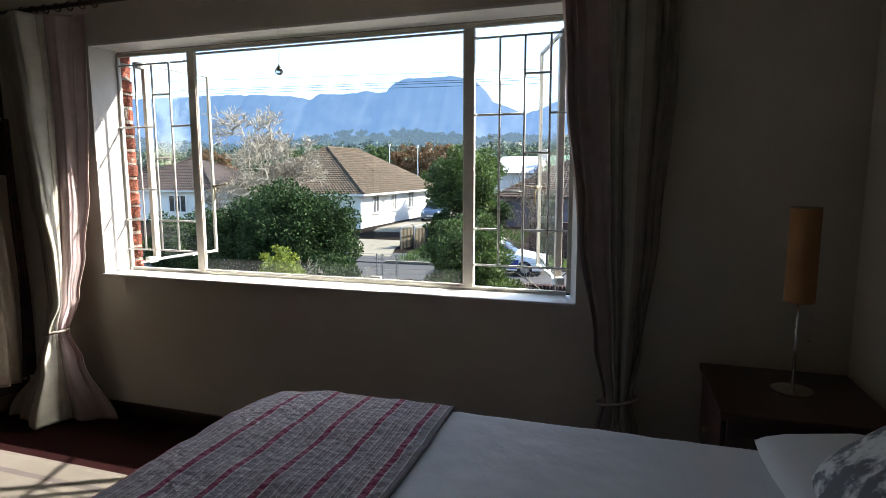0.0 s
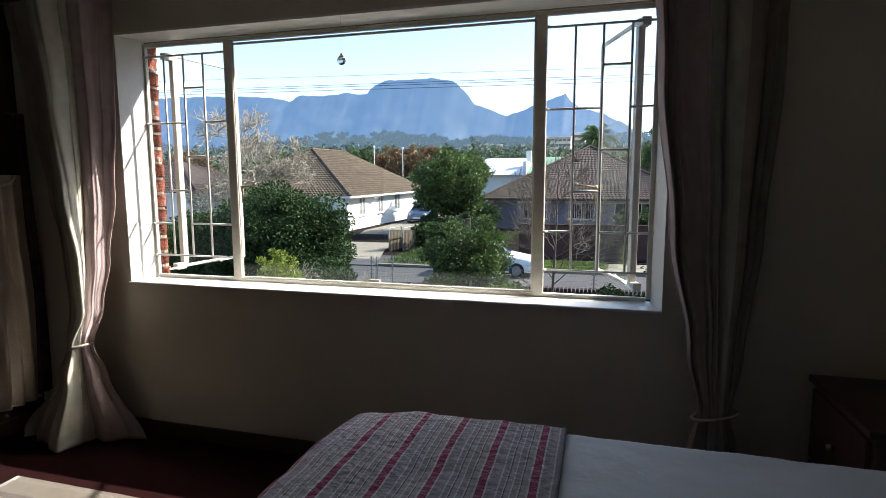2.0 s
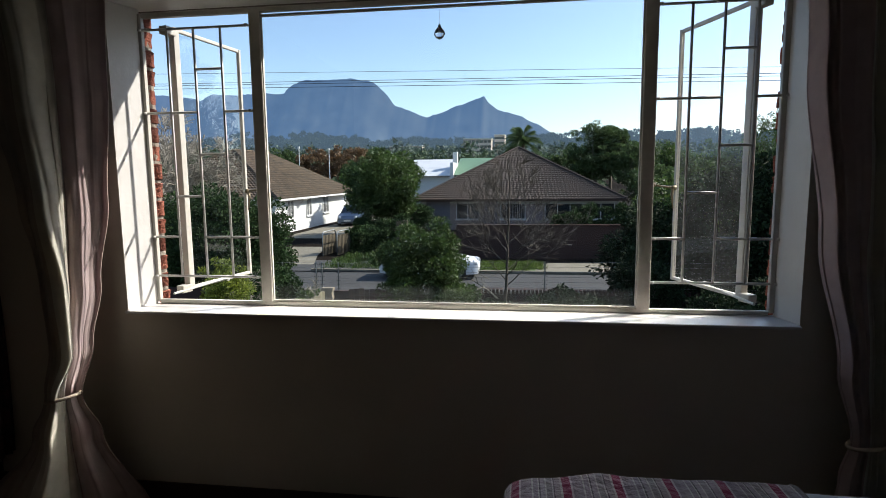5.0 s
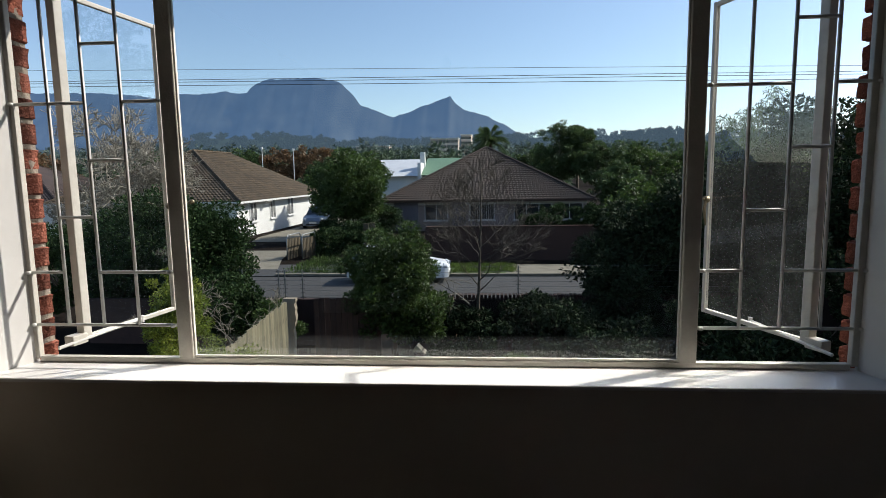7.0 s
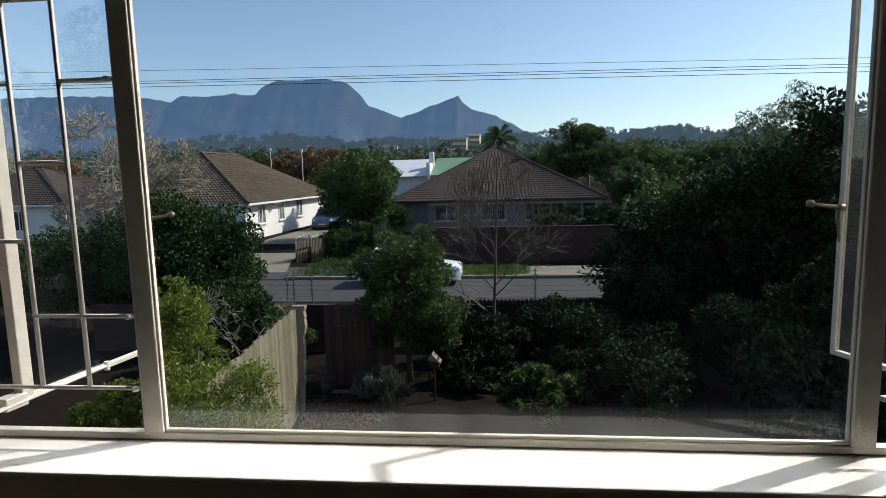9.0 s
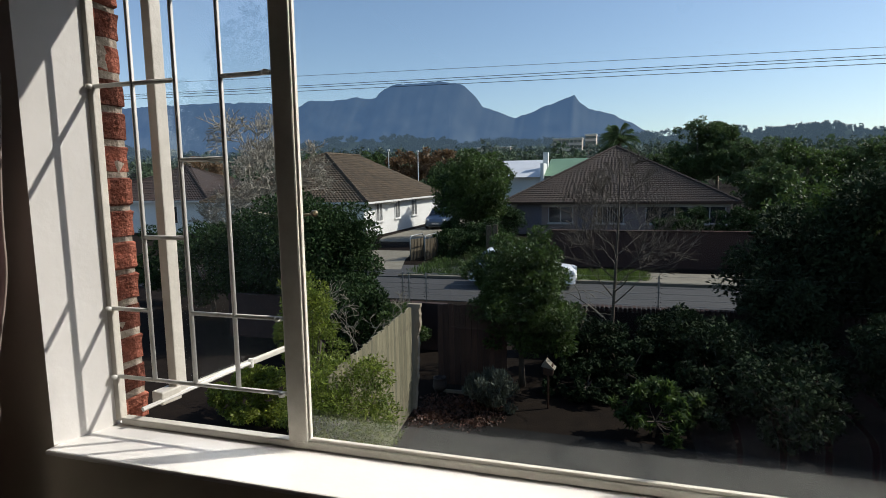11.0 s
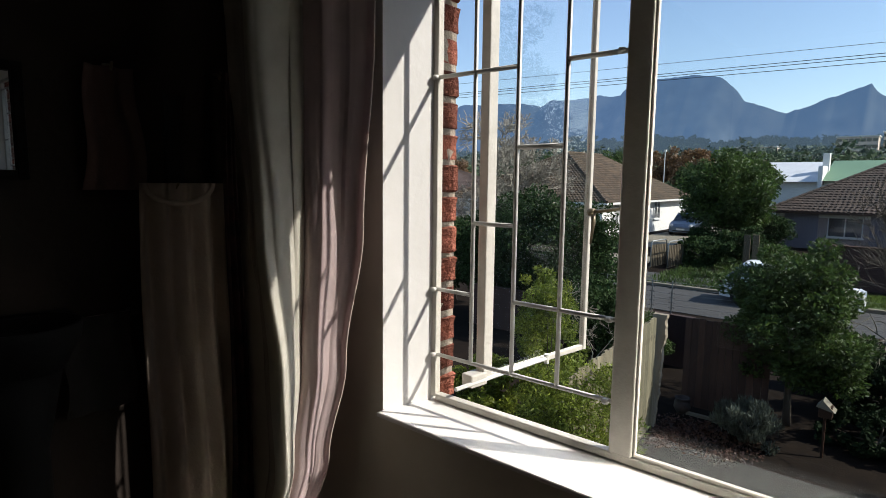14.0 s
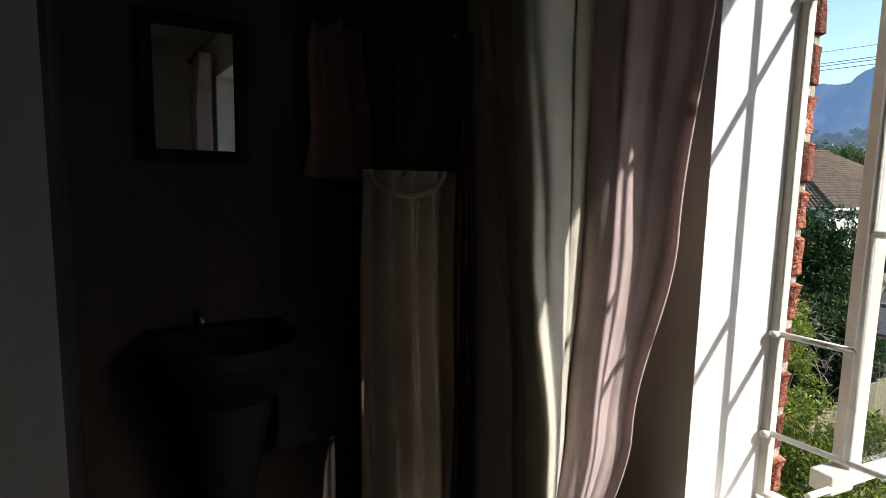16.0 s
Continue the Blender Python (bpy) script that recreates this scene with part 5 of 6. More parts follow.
def leaf_cloud(centres, radii, count, size, flat=0.75, seed=1, aspect=0.5, droop=0.0):
    """Leaves scattered through clumps: each leaf is a bent quad of its own."""
    r = np.random.default_rng(seed)
    centres, radii = np.asarray(centres, float), np.asarray(radii, float)
    w = radii ** 2
    which = r.choice(len(centres), count, p=w / w.sum())
    d = r.normal(size=(count, 3))
    d /= np.linalg.norm(d, axis=1, keepdims=True)
    rad = radii[which] * (0.35 + 0.65 * r.random(count) ** 0.45)
    p = centres[which] + d * rad[:, None] * np.array([1, 1, flat])
    axis = d + r.normal(size=(count, 3)) * 0.7 + np.array([0, 0, -droop])
    axis /= np.linalg.norm(axis, axis=1, keepdims=True)
    side = np.cross(axis, r.normal(size=(count, 3)))
    side /= np.linalg.norm(side, axis=1, keepdims=True) + 1e-9
    L = (size * (0.55 + 0.7 * r.random(count)))[:, None]
    nrm = np.cross(axis, side)
    v = np.empty((count, 4, 3))
    v[:, 0] = p - axis * L * 0.5
    v[:, 1] = p + side * L * aspect * 0.5 + nrm * L * 0.12
    v[:, 2] = p + axis * L * 0.5
    v[:, 3] = p - side * L * aspect * 0.5 + nrm * L * 0.12
    me = bpy.data.meshes.new("crown")
    me.vertices.add(count * 4)
    me.vertices.foreach_set("co", lay(v).ravel())
    me.loops.add(count * 4)
    me.loops.foreach_set("vertex_index", np.arange(count * 4, dtype=np.int32))
    me.polygons.add(count)
    me.polygons.foreach_set("loop_start", np.arange(0, count * 4, 4, dtype=np.int32))
    me.polygons.foreach_set("loop_total", np.full(count, 4, dtype=np.int32))
    me.update(calc_edges=True)
    return me


def clumps(centre, size, n, seed, lo=0.22, hi=0.42):
    """Clump centres through an uneven ellipsoid, mostly near its skin."""
    r = np.random.default_rng(seed)
    d = r.normal(size=(n, 3))
    d /= np.linalg.norm(d, axis=1, keepdims=True)
    k = 0.55 + 0.40 * r.random(n)
    bumpy = np.array([0.82 + 0.30 * noise.noise((q[0] * 1.6 + seed, q[1] * 1.6, q[2] * 1.6)) for q in d])
    c = np.asarray(centre) + d * (k * bumpy)[:, None] * np.asarray(size) * 1.12
    return c, (lo + (hi - lo) * r.random(n)) * min(size) * 1.0


def branch(s, p, d, length, radius, depth, rnd, spread, up, kink=0.25, min_r=0.004, sides=5, forks=(2, 3, 3)):
    pts, rad = [p], [radius]
    steps = 4
    for i in range(steps):
        d = (d + Vector((rnd.gauss(0, kink), rnd.gauss(0, kink), rnd.gauss(0, kink) + up)) * 0.35).normalized()
        p = p + d * length / steps
        pts.append(p)
        rad.append(max(radius * (1 - 0.55 * (i + 1) / steps), min_r))
    s.tube(pts, rad, sides if depth > 1 else 3, caps=False)
    if depth <= 0:
        return
    for i in range(rnd.choice(forks)):
        k = rnd.randint(2, steps)
        axis = Vector((rnd.gauss(0, 1), rnd.gauss(0, 1), rnd.gauss(0, 0.6))).normalized()
        nd = (d + axis * spread).normalized()
        branch(s, pts[k], nd, length * rnd.uniform(0.6, 0.85), rad[k] * 0.75, depth - 1, rnd, spread, up, kink, min_r, sides, forks)


def tree(name, label, base, centre, size, leaves, leaf, mat, seed, n=60, trunk_r=0.09, bark=BARK, category="tree", limbs=6, group="", flat=0.75, aspect=0.5, lo=0.22, hi=0.42, droop=0.0):
    ob = thing(name, label, category, group)
    rnd = random.Random(seed)
    s = Shape()
    b, c = Vector(base), Vector(centre)
    fork = b.lerp(c, 0.55)
    s.tube([b, b.lerp(fork, 0.5) + Vector((rnd.uniform(-.06, .06), rnd.uniform(-.06, .06), 0)), fork], [trunk_r, trunk_r * 0.8, trunk_r * 0.65], 8)
    cs, rs = clumps(centre, size, n, seed, lo, hi)
    for i in range(limbs * 2):
        e = Vector(cs[(i * 5) % len(cs)])
        q = fork.lerp(e, 0.5) + Vector((0, 0, -0.1 * (e - fork).length))
        s.tube([fork, q, e], [trunk_r * 0.5, trunk_r * 0.28, trunk_r * 0.1], 5)
    part("trunk", s, bark, ob, "branching bark trunk", smooth=True)
    me = leaf_cloud(cs, rs, leaves, leaf, flat, seed, aspect, droop)
    me.materials.append(mat)
    crown = new("crown", me)
    crown.parent = ob
    return ob


def bare_tree(name, label, base, height, trunk_r, seed, bark, depth=5, spread=0.75, up=0.15, lean=(0, 0), min_r=0.004, category="tree", first=0.35, forks=(2, 3, 3), kink=0.25):
    ob = thing(name, label, category)
    s = Shape()
    branch(s, Vector(base), Vector((lean[0], lean[1], 1)).normalized(), height * first, trunk_r, depth, random.Random(seed), spread, up, kink=kink, min_r=min_r, forks=forks)
    part("crown", s, bark, ob, "bare twiggy crown", smooth=True)
    return ob

G0 = GROUND
# garden, near to far
tree("garden_tree", "glossy green garden tree beside the front gate", (-0.75, 10.0, G0), (-0.8, 10.0, -0.92), (1.25, 1.05, 1.52), 40000, 0.085, LEAF_MID, 11, n=95, trunk_r=0.07, lo=0.18, hi=0.36, aspect=0.42)
tree("evergreen_tree", "dense dark evergreen with a rounded crown", (-6.7, 12.6, G0), (-6.75, 12.6, -0.5), (2.05, 1.5, 1.6), 46000, 0.105, LEAF_DARK, 12, n=130, trunk_r=0.12)
tree("evergreen_tree", "dense dark evergreen beside its neighbour", (-8.8, 13.2, G0), (-8.9, 13.2, -0.7), (1.6, 1.4, 1.7), 24000, 0.11, LEAF_DARK, 31, n=90, trunk_r=0.12)
tree("evergreen_shrub", "dark evergreen shrub below the larger tree", (-4.75, 10.8, G0), (-4.75, 10.8, -1.65), (1.0, 0.9, 1.1), 10000, 0.10, LEAF_DARK, 13, n=60, trunk_r=0.06, category="shrub")
tree("lime_shrub", "upright yellow-green shrub by the fence", (-4.0, 7.3, G0), (-4.0, 7.3, -1.2), (0.42, 0.42, 1.45), 7000, 0.075, LEAF_LIME, 14, n=60, trunk_r=0.03, category="shrub")
tree("lime_shrub", "leafy yellow-green shrub spilling over the fence", (-2.0, 4.8, G0), (-2.0, 4.8, -1.35), (0.70, 0.7, 0.85), 14000, 0.06, LEAF_LIME, 15, n=70, trunk_r=0.03, category="shrub", aspect=0.3)
tree("lime_shrub", "tall yellow-green shrub behind the fence", (-3.3, 6.4, G0), (-3.3, 6.4, -1.0), (0.5, 0.6, 1.4), 11000, 0.06, LEAF_LIME, 32, n=60, trunk_r=0.03, category="shrub", aspect=0.35)
tree("hedge_shrub", "green shrub beyond the garden fence", (-3.5, 10.2, G0), (-3.5, 10.2, -1.75), (0.7, 0.6, 0.65), 6000, 0.07, LEAF_MID, 16, n=40, trunk_r=0.03, category="shrub")
tree("low_shrub", "yellow-green low shrub under the window", (-4.9, 7.2, G0), (-4.9, 7.2, -2.2), (1.1, 0.8, 0.5), 9000, 0.07, LEAF_LIME, 17, n=40, trunk_r=0.03, category="shrub")
tree("lavender_shrub", "grey-green lavender bush in the bed", (-1.05, 8.7, G0), (-1.05, 8.7, -2.33), (0.52, 0.36, 0.46), 5000, 0.12, LEAF_GREY, 18, n=36, trunk_r=0.03, category="shrub", aspect=0.13, droop=-2.0)
tree("flowering_shrub", "glossy light green shrub before the dark wall", (1.62, 8.25, G0), (1.66, 8.25, -2.22), (0.82, 0.6, 0.50), 2300, 0.17, LEAF_MID, 19, n=34, trunk_r=0.025, category="shrub", aspect=0.26, lo=0.12, hi=0.30)
sapling = thing("sapling", "leafless slender sapling in the front bed", "tree")
srnd = random.Random(23)
stem_pts = [Vector((0.85 + 0.05 * math.sin(2.1 * q) + 0.10 * q, 11.6 + 0.05 * math.sin(1.7 * q + 1), G0 + 4.35 * q)) for q in np.linspace(0, 1, 15)]
part("trunk", Shape().tube(stem_pts, [0.048 * (1 - 0.82 * q) for q in np.linspace(0, 1, 15)], 7), BARK, sapling, "slim grey stem", smooth=True)
tw = Shape()
for i in range(22):
    q = 0.32 + 0.64 * i / 21
    a = i * 2.4 + srnd.uniform(-0.4, 0.4)
    p = stem_pts[int(q * 14)].lerp(stem_pts[min(14, int(q * 14) + 1)], q * 14 - int(q * 14))
    branch(tw, p, Vector((math.cos(a), math.sin(a), srnd.uniform(0.35, 1.0))).normalized(), (1.05 - q) * 1.0 + 0.22, 0.020 * (1.25 - q), 4, srnd, 0.6, 0.10, kink=0.32, min_r=0.005, forks=(2, 3, 3))
part("crown", tw, BARK, sapling, "bare spreading twigs", smooth=True)
bare_tree("fallen_twigs", "dry bare twigs under the sapling", (0.7, 11.4, -1.55), 2.6, 0.02, 29, PALE_BARK, depth=4, spread=0.9, up=-0.25, lean=(-0.8, -0.2), first=0.30, min_r=0.005, category="branch")
# the last four stand mostly out of view, added to shade the garden
for i, (x, y, zc, sx, sz, n, lf) in enumerate(((4.9, 14.0, -1.0, 1.6, 1.8, 16000, LEAF_SHADED), (6.8, 13.4, -0.2, 1.9, 2.2, 22000, LEAF_SHADED), (9.4, 13.5, 0.75, 2.3, 3.0, 22000, LEAF_SHADED), (5.9, 16.0, -0.1, 1.4, 1.5, 11000, LEAF_MID), (13.0, 15.5, 0.6, 2.8, 3.2, 16000, LEAF_SHADED),
        (14.0, 10.5, 1.4, 2.8, 4.1, 18000, LEAF_SHADED), (10.6, 9.0, 1.1, 2.3, 3.8, 22000, LEAF_SHADED), (13.5, 5.5, 1.5, 2.8, 4.2, 18000, LEAF_SHADED), (18.0, 15.0, 3.2, 3.6, 6.4, 22000, LEAF_SHADED))):
    tree("garden_evergreen", "tall dark evergreen among wall planting and added shade trees", (x, y, G0), (x, y, zc), (sx, 1.8, sz), n, 0.14, lf, 40 + i, n=100, trunk_r=0.1, group="evergreens along the wall")
for i, (x, y, zc, sx, sz, n, lf) in enumerate(((5.3, 7.2, -1.65, 0.85, 1.0, 8000, LEAF_SHADED), (4.0, 9.8, -2.1, 0.9, 0.7, 5500, LEAF_SHADED), (7.0, 9.0, -1.3, 1.3, 1.5, 12000, LEAF_SHADED), (2.9, 10.6, -2.0, 0.8, 0.8, 4500, LEAF_SHADED), (0.4, 11.4, -2.2, 0.9, 0.6, 5000, LEAF_SHADED), (1.2, 10.6, -2.3, 1.0, 0.5, 5000, LEAF_SHADED), (2.4, 9.4, -2.4, 1.0, 0.45, 5000, LEAF_SHADED), (0.5, 9.9, -2.45, 0.9, 0.35, 4500, LEAF_SHADED), (3.2, 9.9, -2.2, 0.9, 0.6, 5000, LEAF_SHADED), (2.2, 11.6, -1.9, 0.8, 0.7, 5000, LEAF_SHADED), (3.6, 8.6, -2.1, 0.9, 0.7, 5000, LEAF_SHADED), (5.6, 9.6, -1.6, 1.1, 1.1, 8000, LEAF_SHADED), (8.2, 7.2, -1.0, 1.3, 1.8, 9000, LEAF_SHADED), (6.6, 6.0, -1.9, 0.9, 0.8, 5000, LEAF_SHADED), (4.2, 12.0, -1.6, 1.0, 1.0, 7000, LEAF_SHADED))):
    tree("garden_shrub", "broad leafy shrub in the shaded bed", (x, y, G0), (x, y, zc), (sx, 0.8, sz), n, 0.10, lf, 60 + i, n=55, trunk_r=0.05, category="shrub", group="shrubs in the bed")
tree("feathery_tree", "tall feathery tree rising above the hedge", (11.0, 20.0, G0), (10.8, 20.0, 1.7), (1.9, 1.6, 3.2), 15000, 0.15, LEAF_MID, 71, n=120, trunk_r=0.13, aspect=0.22, droop=1.2, lo=0.14, hi=0.28)
bare_tree("winter_tree", "large leafless pale-barked tree by the white house", (-12.3, 20.0, G0), 11.8, 0.22, 5, WINTER_BARK, depth=8, spread=0.84, up=0.07, first=0.19, min_r=0.014, forks=(3, 3, 3))
bare_tree("winter_shrub", "tangled leafless shrub beside the evergreen", (-3.9, 8.8, G0), 3.6, 0.03, 8, PALE_BARK, depth=6, spread=0.95, up=0.03, first=0.24, min_r=0.005, category="shrub")
for i, (x, y) in enumerate(((-11.2, 14.0), (-13.8, 15.0))):
    tree("hedge_tree", "dark green garden hedge along the street", (x, y, G0), (x, y, -1.3), (1.5, 1.0, 1.3), 9000, 0.12, LEAF_DARK, 80 + i, n=60, trunk_r=0.08, group="street hedge")
litter_r = np.random.default_rng(77)
lit_c = np.column_stack([litter_r.uniform(-2.3, -0.9, 60), litter_r.uniform(7.8, 9.0, 60), np.full(60, G0 + 0.03)])
lit = leaf_cloud(lit_c, np.full(60, 0.25), 2400, 0.055, 0.10, 78, 0.6)
lit.materials.append(LEAF_DRY)
tagged(new("leaf_litter", lit), "fallen brown leaves strewn beside the fence", "leaves", kind="stuff")
grass_r = np.random.default_rng(81)
tuft_c = np.column_stack([grass_r.uniform(-3.3, 1.9, 420), 22.85 + 1.15 * grass_r.uniform(-1, 1, 420), np.full(420, G0 + 0.17)])
verge_grass = leaf_cloud(tuft_c, grass_r.uniform(0.10, 0.26, 420), 9000, 0.16, 0.25, 82, 0.16, -1.6)
verge_grass.materials.append(LEAF_GRASS)
tagged(new("verge_grass", verge_grass), "uneven tufts of bright green verge grass", "grass", kind="stuff")
bank_c = np.column_stack([grass_r.uniform(-7.8, -3.4, 500), grass_r.uniform(22.2, 33.0, 500), np.zeros(500)])
bank_c[:, 2] = [ground_z(y) + 0.08 for y in bank_c[:, 1]]
bank = leaf_cloud(bank_c, grass_r.uniform(0.2, 0.5, 500), 12000, 0.2, 0.3, 83, 0.2, -1.2)
bank.materials.append(LEAF_MID)
tagged(new("bank_grass", bank), "rough grass and weeds beside the driveway", "grass", kind="stuff")
# across the road
# hidden behind the round street tree; added to cast shade on the white wall
tree("street_tree", "leafy green tree added unseen to shade the white house", (-9.2, 42.0, ground_z(42)), (-9.2, 42.0, 1.4), (2.4, 2.2, 1.9), 12000, 0.22, LEAF_MID, 91, n=80, trunk_r=0.2)
for i, (x, y, z, sx, sz) in enumerate(((3.2, 26.6, -1.0, 1.3, 0.7), (5.6, 26.8, -0.8, 1.5, 0.8), (8.2, 26.8, -0.7, 1.5, 0.9))):
    tree("wall_shrub", "dark shrub spilling over the street wall", (x, y, ground_z(y)), (x, y, z), (sx, 0.7, sz), 3500, 0.16, LEAF_DARK, 160 + i, n=40, trunk_r=0.05, category="shrub", group="shrubs behind the street wall")
tree("street_tree", "round leafy green tree between the two houses", (-7.9, 33.0, ground_z(33)), (-7.75, 33.0, 0.7), (2.3, 2.2, 2.15), 24000, 0.2, LEAF_MID, 90, n=110, trunk_r=0.2)
for i, (x, y, z, sx, sz) in enumerate(((-7.0, 27.5, -2.0, 1.6, 0.8), (-8.2, 31, -1.8, 1.3, 0.8), (-5.9, 29.5, -1.6, 1.4, 0.9), (-6.2, 34.5, -1.2, 1.2, 1.2))):
    tree("driveway_hedge", "unclipped green hedge beside the driveway", (x, y, ground_z(y)), (x, y, z), (sx, 1.3, sz), 6000, 0.15, LEAF_DARK, 100 + i, n=45, trunk_r=0.06, category="hedge", group="driveway hedge")
for i, (x, y, z, s) in enumerate(((4.6, 34.6, -0.9, 0.75), (3.4, 33.6, -1.3, 0.6))):
    tree("cycad", "dark spiky shrub before the house windows", (x, y, ground_z(y)), (x, y, z), (s * 1.5, s, s * 0.7), 2500, 0.35, LEAF_DARK, 110 + i, n=24, trunk_r=0.08, category="shrub", aspect=0.12)
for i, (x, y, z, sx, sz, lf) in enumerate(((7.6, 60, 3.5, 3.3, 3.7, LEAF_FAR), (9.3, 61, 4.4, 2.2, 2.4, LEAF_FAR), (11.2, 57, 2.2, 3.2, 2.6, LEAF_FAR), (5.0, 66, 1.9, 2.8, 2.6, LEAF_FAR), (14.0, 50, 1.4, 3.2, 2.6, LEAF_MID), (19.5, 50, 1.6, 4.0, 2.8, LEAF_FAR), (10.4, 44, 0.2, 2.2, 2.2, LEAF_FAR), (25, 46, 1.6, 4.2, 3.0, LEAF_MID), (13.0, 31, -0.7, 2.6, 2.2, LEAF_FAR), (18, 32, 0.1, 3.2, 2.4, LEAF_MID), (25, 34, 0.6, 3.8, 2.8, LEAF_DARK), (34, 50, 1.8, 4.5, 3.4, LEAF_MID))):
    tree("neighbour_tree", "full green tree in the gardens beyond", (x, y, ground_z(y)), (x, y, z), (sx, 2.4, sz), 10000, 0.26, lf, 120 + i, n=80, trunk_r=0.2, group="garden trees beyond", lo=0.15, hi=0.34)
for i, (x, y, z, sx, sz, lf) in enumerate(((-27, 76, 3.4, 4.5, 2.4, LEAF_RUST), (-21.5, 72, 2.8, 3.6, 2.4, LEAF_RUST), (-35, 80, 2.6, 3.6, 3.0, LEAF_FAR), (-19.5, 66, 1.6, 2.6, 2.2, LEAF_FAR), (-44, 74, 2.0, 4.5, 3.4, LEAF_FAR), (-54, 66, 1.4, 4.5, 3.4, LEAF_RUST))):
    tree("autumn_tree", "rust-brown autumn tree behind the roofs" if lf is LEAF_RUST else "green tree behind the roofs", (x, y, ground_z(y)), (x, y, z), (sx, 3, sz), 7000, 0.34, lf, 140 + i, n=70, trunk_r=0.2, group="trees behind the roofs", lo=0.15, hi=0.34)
# palm behind the dark roof
palm = thing("palm_tree", "palm with arching fronds above the roof", "palm")
part("trunk", Shape().tube([(0.05, 62, GROUND), (0.05, 62, 4.9)], [0.35, 0.28], 10), BARK, palm)
fr = Shape()
prnd = random.Random(3)
for i in range(64):
    a, lift = prnd.uniform(0, 6.28), prnd.uniform(-0.2, 1.9)
    pts = [Vector((0.05, 62, 4.9)) + Vector((math.cos(a) * q * 2.3 * math.cos(lift * 0.6), math.sin(a) * q * 2.3, 2.0 * q * lift * 0.8 - 2.0 * q * q * 0.7)) for q in (0, 0.25, 0.5, 0.75, 1.0)]
    fr.tube(pts, [0.05, 0.04, 0.03, 0.02, 0.01], 3)
    for j in range(26):
        q = 0.12 + 0.88 * j / 25
        p = pts[0].lerp(pts[2], q * 2) if q < 0.5 else pts[2].lerp(pts[4], q * 2 - 1)
        for sd in (-1, 1):
            e = p + Vector((-math.sin(a) * sd * 0.45, math.cos(a) * sd * 0.45, -0.25)) + Vector((math.cos(a), math.sin(a), 0)) * 0.25
            fr.add([p, p + Vector((0, 0, 0.05)), e], [(0, 1, 2)])
part("frond_crown", fr, LEAF_FAR, palm)

# far woods: uneven belts of crowns
def woods(name, label, y0, y1, x0, x1, n, top, size, mat, seed, base=lambda x, y: ground_z(y), leaf=0.34):
    r = np.random.default_rng(seed)
    x, y = r.uniform(x0, x1, n), r.uniform(y0, y1, n)
    h = top * (0.75 + 0.45 * r.random(n) ** 2.5)
    cs, rs = [], []
    for i in range(n):
        g = base(x[i], y[i])
        for j in range(3):
            cs.append((x[i] + r.normal() * size * 0.5, y[i], g + h[i] * (0.5 + 0.2 * j)))
            rs.append(size * (0.75 - 0.14 * j) * (0.7 + 0.5 * r.random()))
    me = leaf_cloud(cs, rs, n * 110, size * leaf, 0.9, seed)
    me.materials.append(mat)
    tagged(new(name, me), label, "trees", kind="stuff")

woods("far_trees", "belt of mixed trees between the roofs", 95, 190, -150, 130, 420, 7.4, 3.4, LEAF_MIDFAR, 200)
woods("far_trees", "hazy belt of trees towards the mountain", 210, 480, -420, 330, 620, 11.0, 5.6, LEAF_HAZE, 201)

hill = Shape()
def hill_z(x, y):
    k = min(max((y - 520) / 300, 0), 1)
    return ground_z(y) - 4 + 33 * k * (0.75 + 0.55 * noise.noise((x * 0.004, 3.0, 0)) + 0.25 * noise.noise((x * 0.02, 7.0, 0)))
hill.sheet(lambda u, v: (-1100 + 2100 * u, 520 + 380 * v, hill_z(-1100 + 2100 * u, 520 + 380 * v) + 4.5 * noise.noise((u * 260, v * 40, 1))), 520, 24)
hill.uv = []
# these leaves carry the hill's glowing haze colour too
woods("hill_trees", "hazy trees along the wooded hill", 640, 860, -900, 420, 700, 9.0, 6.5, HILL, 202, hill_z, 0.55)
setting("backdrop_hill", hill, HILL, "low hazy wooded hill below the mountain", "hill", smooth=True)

# ---- mountain range ----
def bump1(x, c, wl, wr, h, p=2.0):
    w = wl if x < c else wr
    return h * math.exp(-abs((x - c) / w) ** p)

def skyline(x):
    """Height of the range along its length: long plateau, flat-topped summit, saddle, then a pointed peak falling away."""
    plateau = 612 + 70 * (1 - math.exp((x + 2373) / 350)) if x < -2373 else 612 + 36 * min(1, (x + 2373) / 110) - 14 * math.sin((x + 2250) / 110) ** 2
    summit = bump1(x, -1400, 460, 637, 724, 5.1)
    z = max(plateau if x < -1500 else 0, summit, 496 - 0.39 * (x + 800) if -900 < x < -600 else 0)
    if x > -650:
        z = max(z, 449 + 0.35 * (x + 621) if x < -253 else 577 - 1.75 * (x + 253) if x < -222 else 523 - 0.72 * (x + 222) if x < -164 else 481 - 0.28 * (x + 164) if x < -7 else 437 - 0.55 * (x + 7))
    return max(z, 190) + 9 * noise.noise((x * 0.012, 0, 4)) + 6 * noise.noise((x * 0.04, 1, 4))

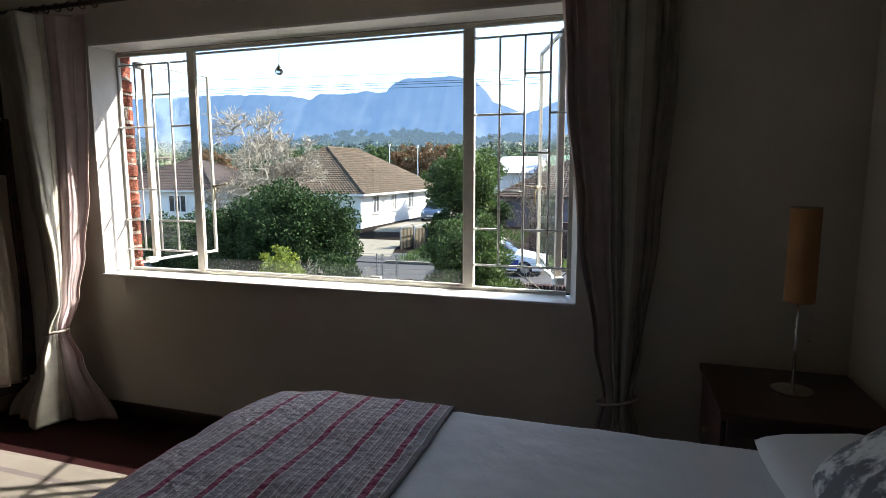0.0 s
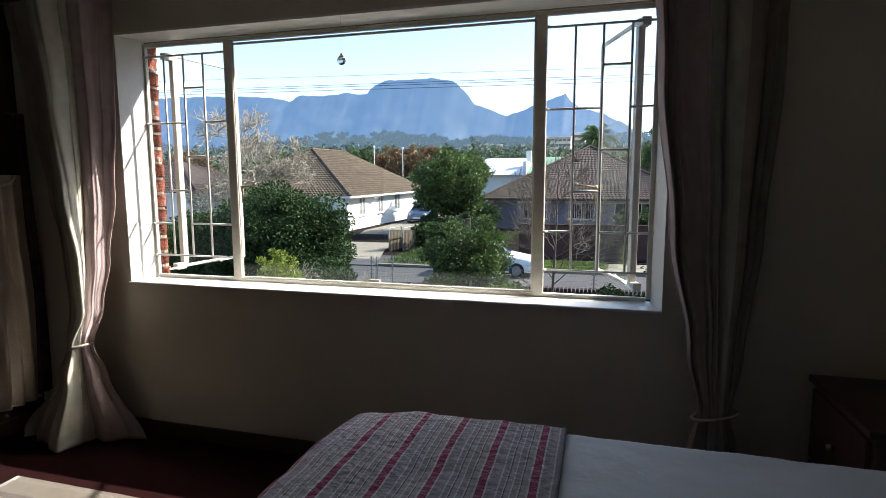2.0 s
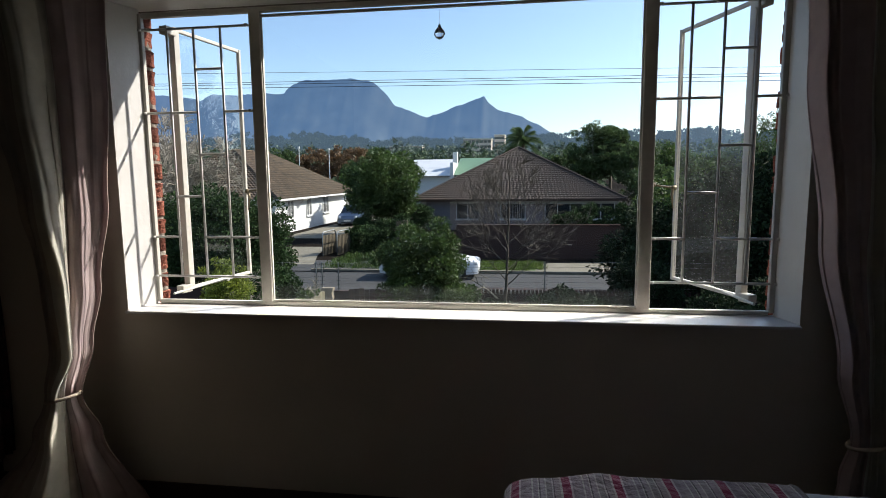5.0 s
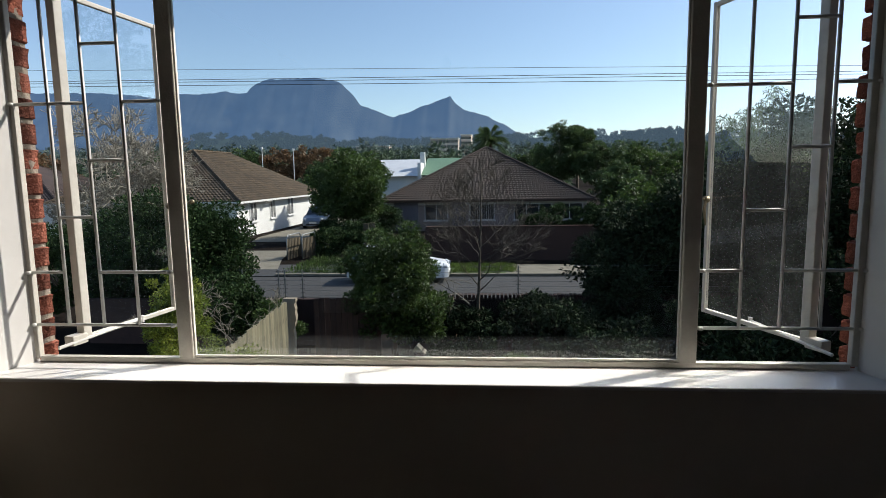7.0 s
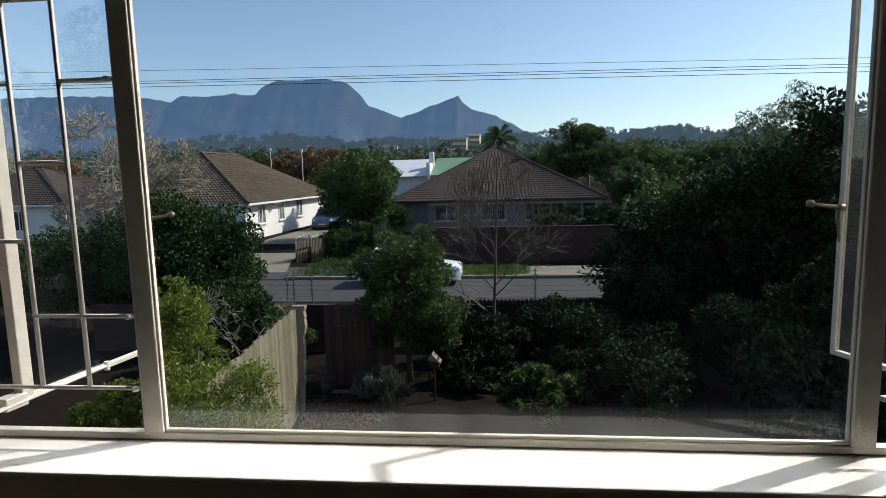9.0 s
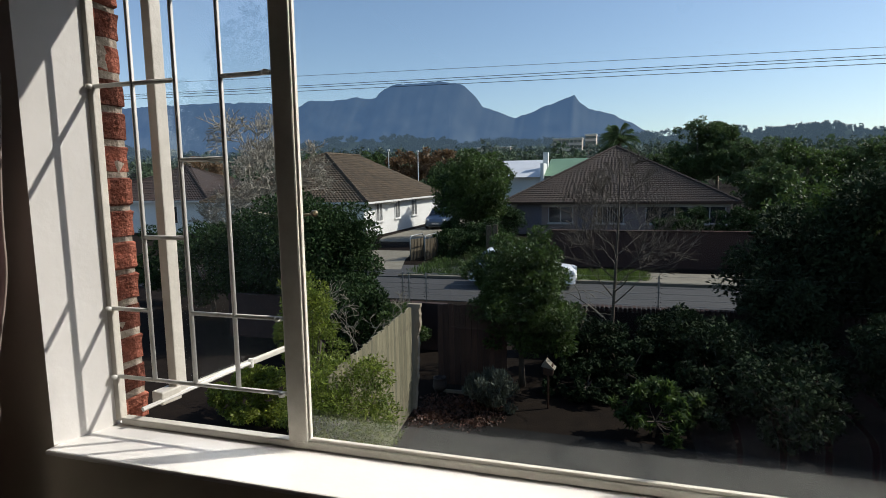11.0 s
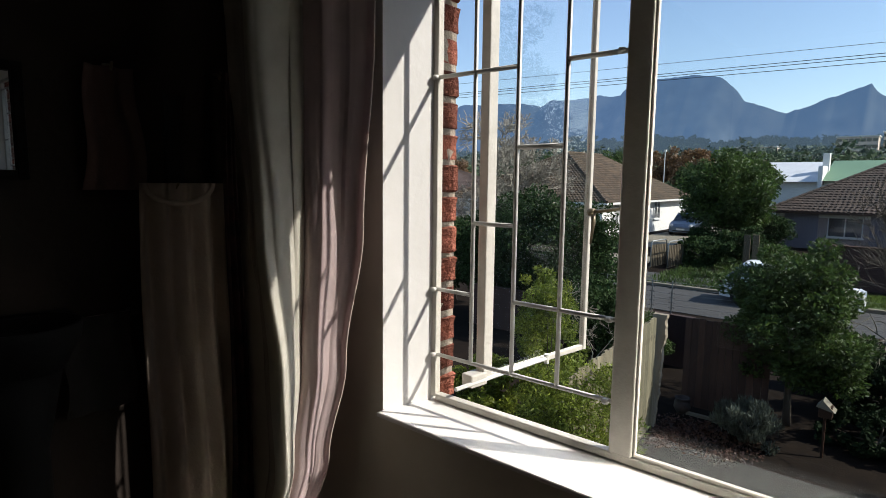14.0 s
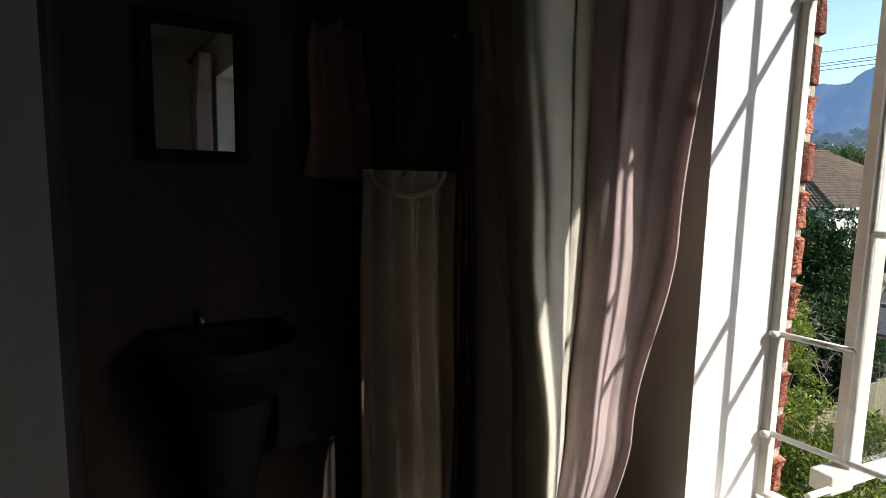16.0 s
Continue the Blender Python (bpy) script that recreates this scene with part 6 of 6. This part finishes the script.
def mountain(scale, y, depth, mat, name, label, x0, x1, top):
    s = Shape()
    def fn(u, v):
        x = x0 + (x1 - x0) * u
        t = top(x) * scale
        k = v ** 0.8
        gully = 26 * noise.noise((x * 0.005 + v, v * 5, 2)) * (1 - v) * v * 4 + 9 * noise.noise((x * 0.016, v * 11, 6)) * (1 - v) * v * 4
        return (x, y + depth * v + gully, -20 + (t + 20) * (0.55 * k + 0.45 * v ** 2.2))
    s.sheet(fn, 620, 44)
    s.uv = []
    setting(name, s, mat, label, "mountain", smooth=True)

lay = on_plan
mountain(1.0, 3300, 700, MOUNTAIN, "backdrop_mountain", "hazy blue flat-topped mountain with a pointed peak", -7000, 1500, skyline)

# ---- jamb bricks of the window ----
bs = bmesh.new()
bmesh.ops.create_cube(bs, size=1)
bmesh.ops.bevel(bs, geom=bs.edges[:], offset=0.07, segments=1, affect="EDGES")
bmesh.ops.subdivide_edges(bs, edges=[e for e in bs.edges if e.calc_length() > 0.5], cuts=2, use_grid_fill=True)
brick_rnd = random.Random(12)
brick_meshes = []
for i in range(6):
    b2 = bs.copy()
    for v in b2.verts:
        v.co += Vector([brick_rnd.uniform(-0.012, 0.012) + 0.03 * noise.noise(v.co * 2.5 + Vector((i * 7 + k, k * 3, 0))) for k in range(3)])
    me = bpy.data.meshes.new("brick")
    b2.to_mesh(me)
    b2.free()
    me.materials.append(BRICK)
    brick_meshes.append(me)
for side, edge in ((-1, -0.040), (1, 2.640)):
    for i in range(16):
        z = 0.845 + i * 0.0845
        wob = brick_rnd.uniform(-0.005, 0.005)
        for col, (w, off) in enumerate(((0.106, 0.0), (0.222, 0.116)) if i % 2 else ((0.222, 0.0), (0.106, 0.232))):
            ob = new("brick", brick_meshes[brick_rnd.randrange(6)])
            cx = edge + wob + side * (off + w / 2)
            ob.matrix_world = pose(cx, 0.012 + 0.053, z + 0.036, 0, 0, brick_rnd.uniform(-1, 1)) @ Matrix.Diagonal((w, 0.106, 0.073, 1))
            ob.parent = house_wall
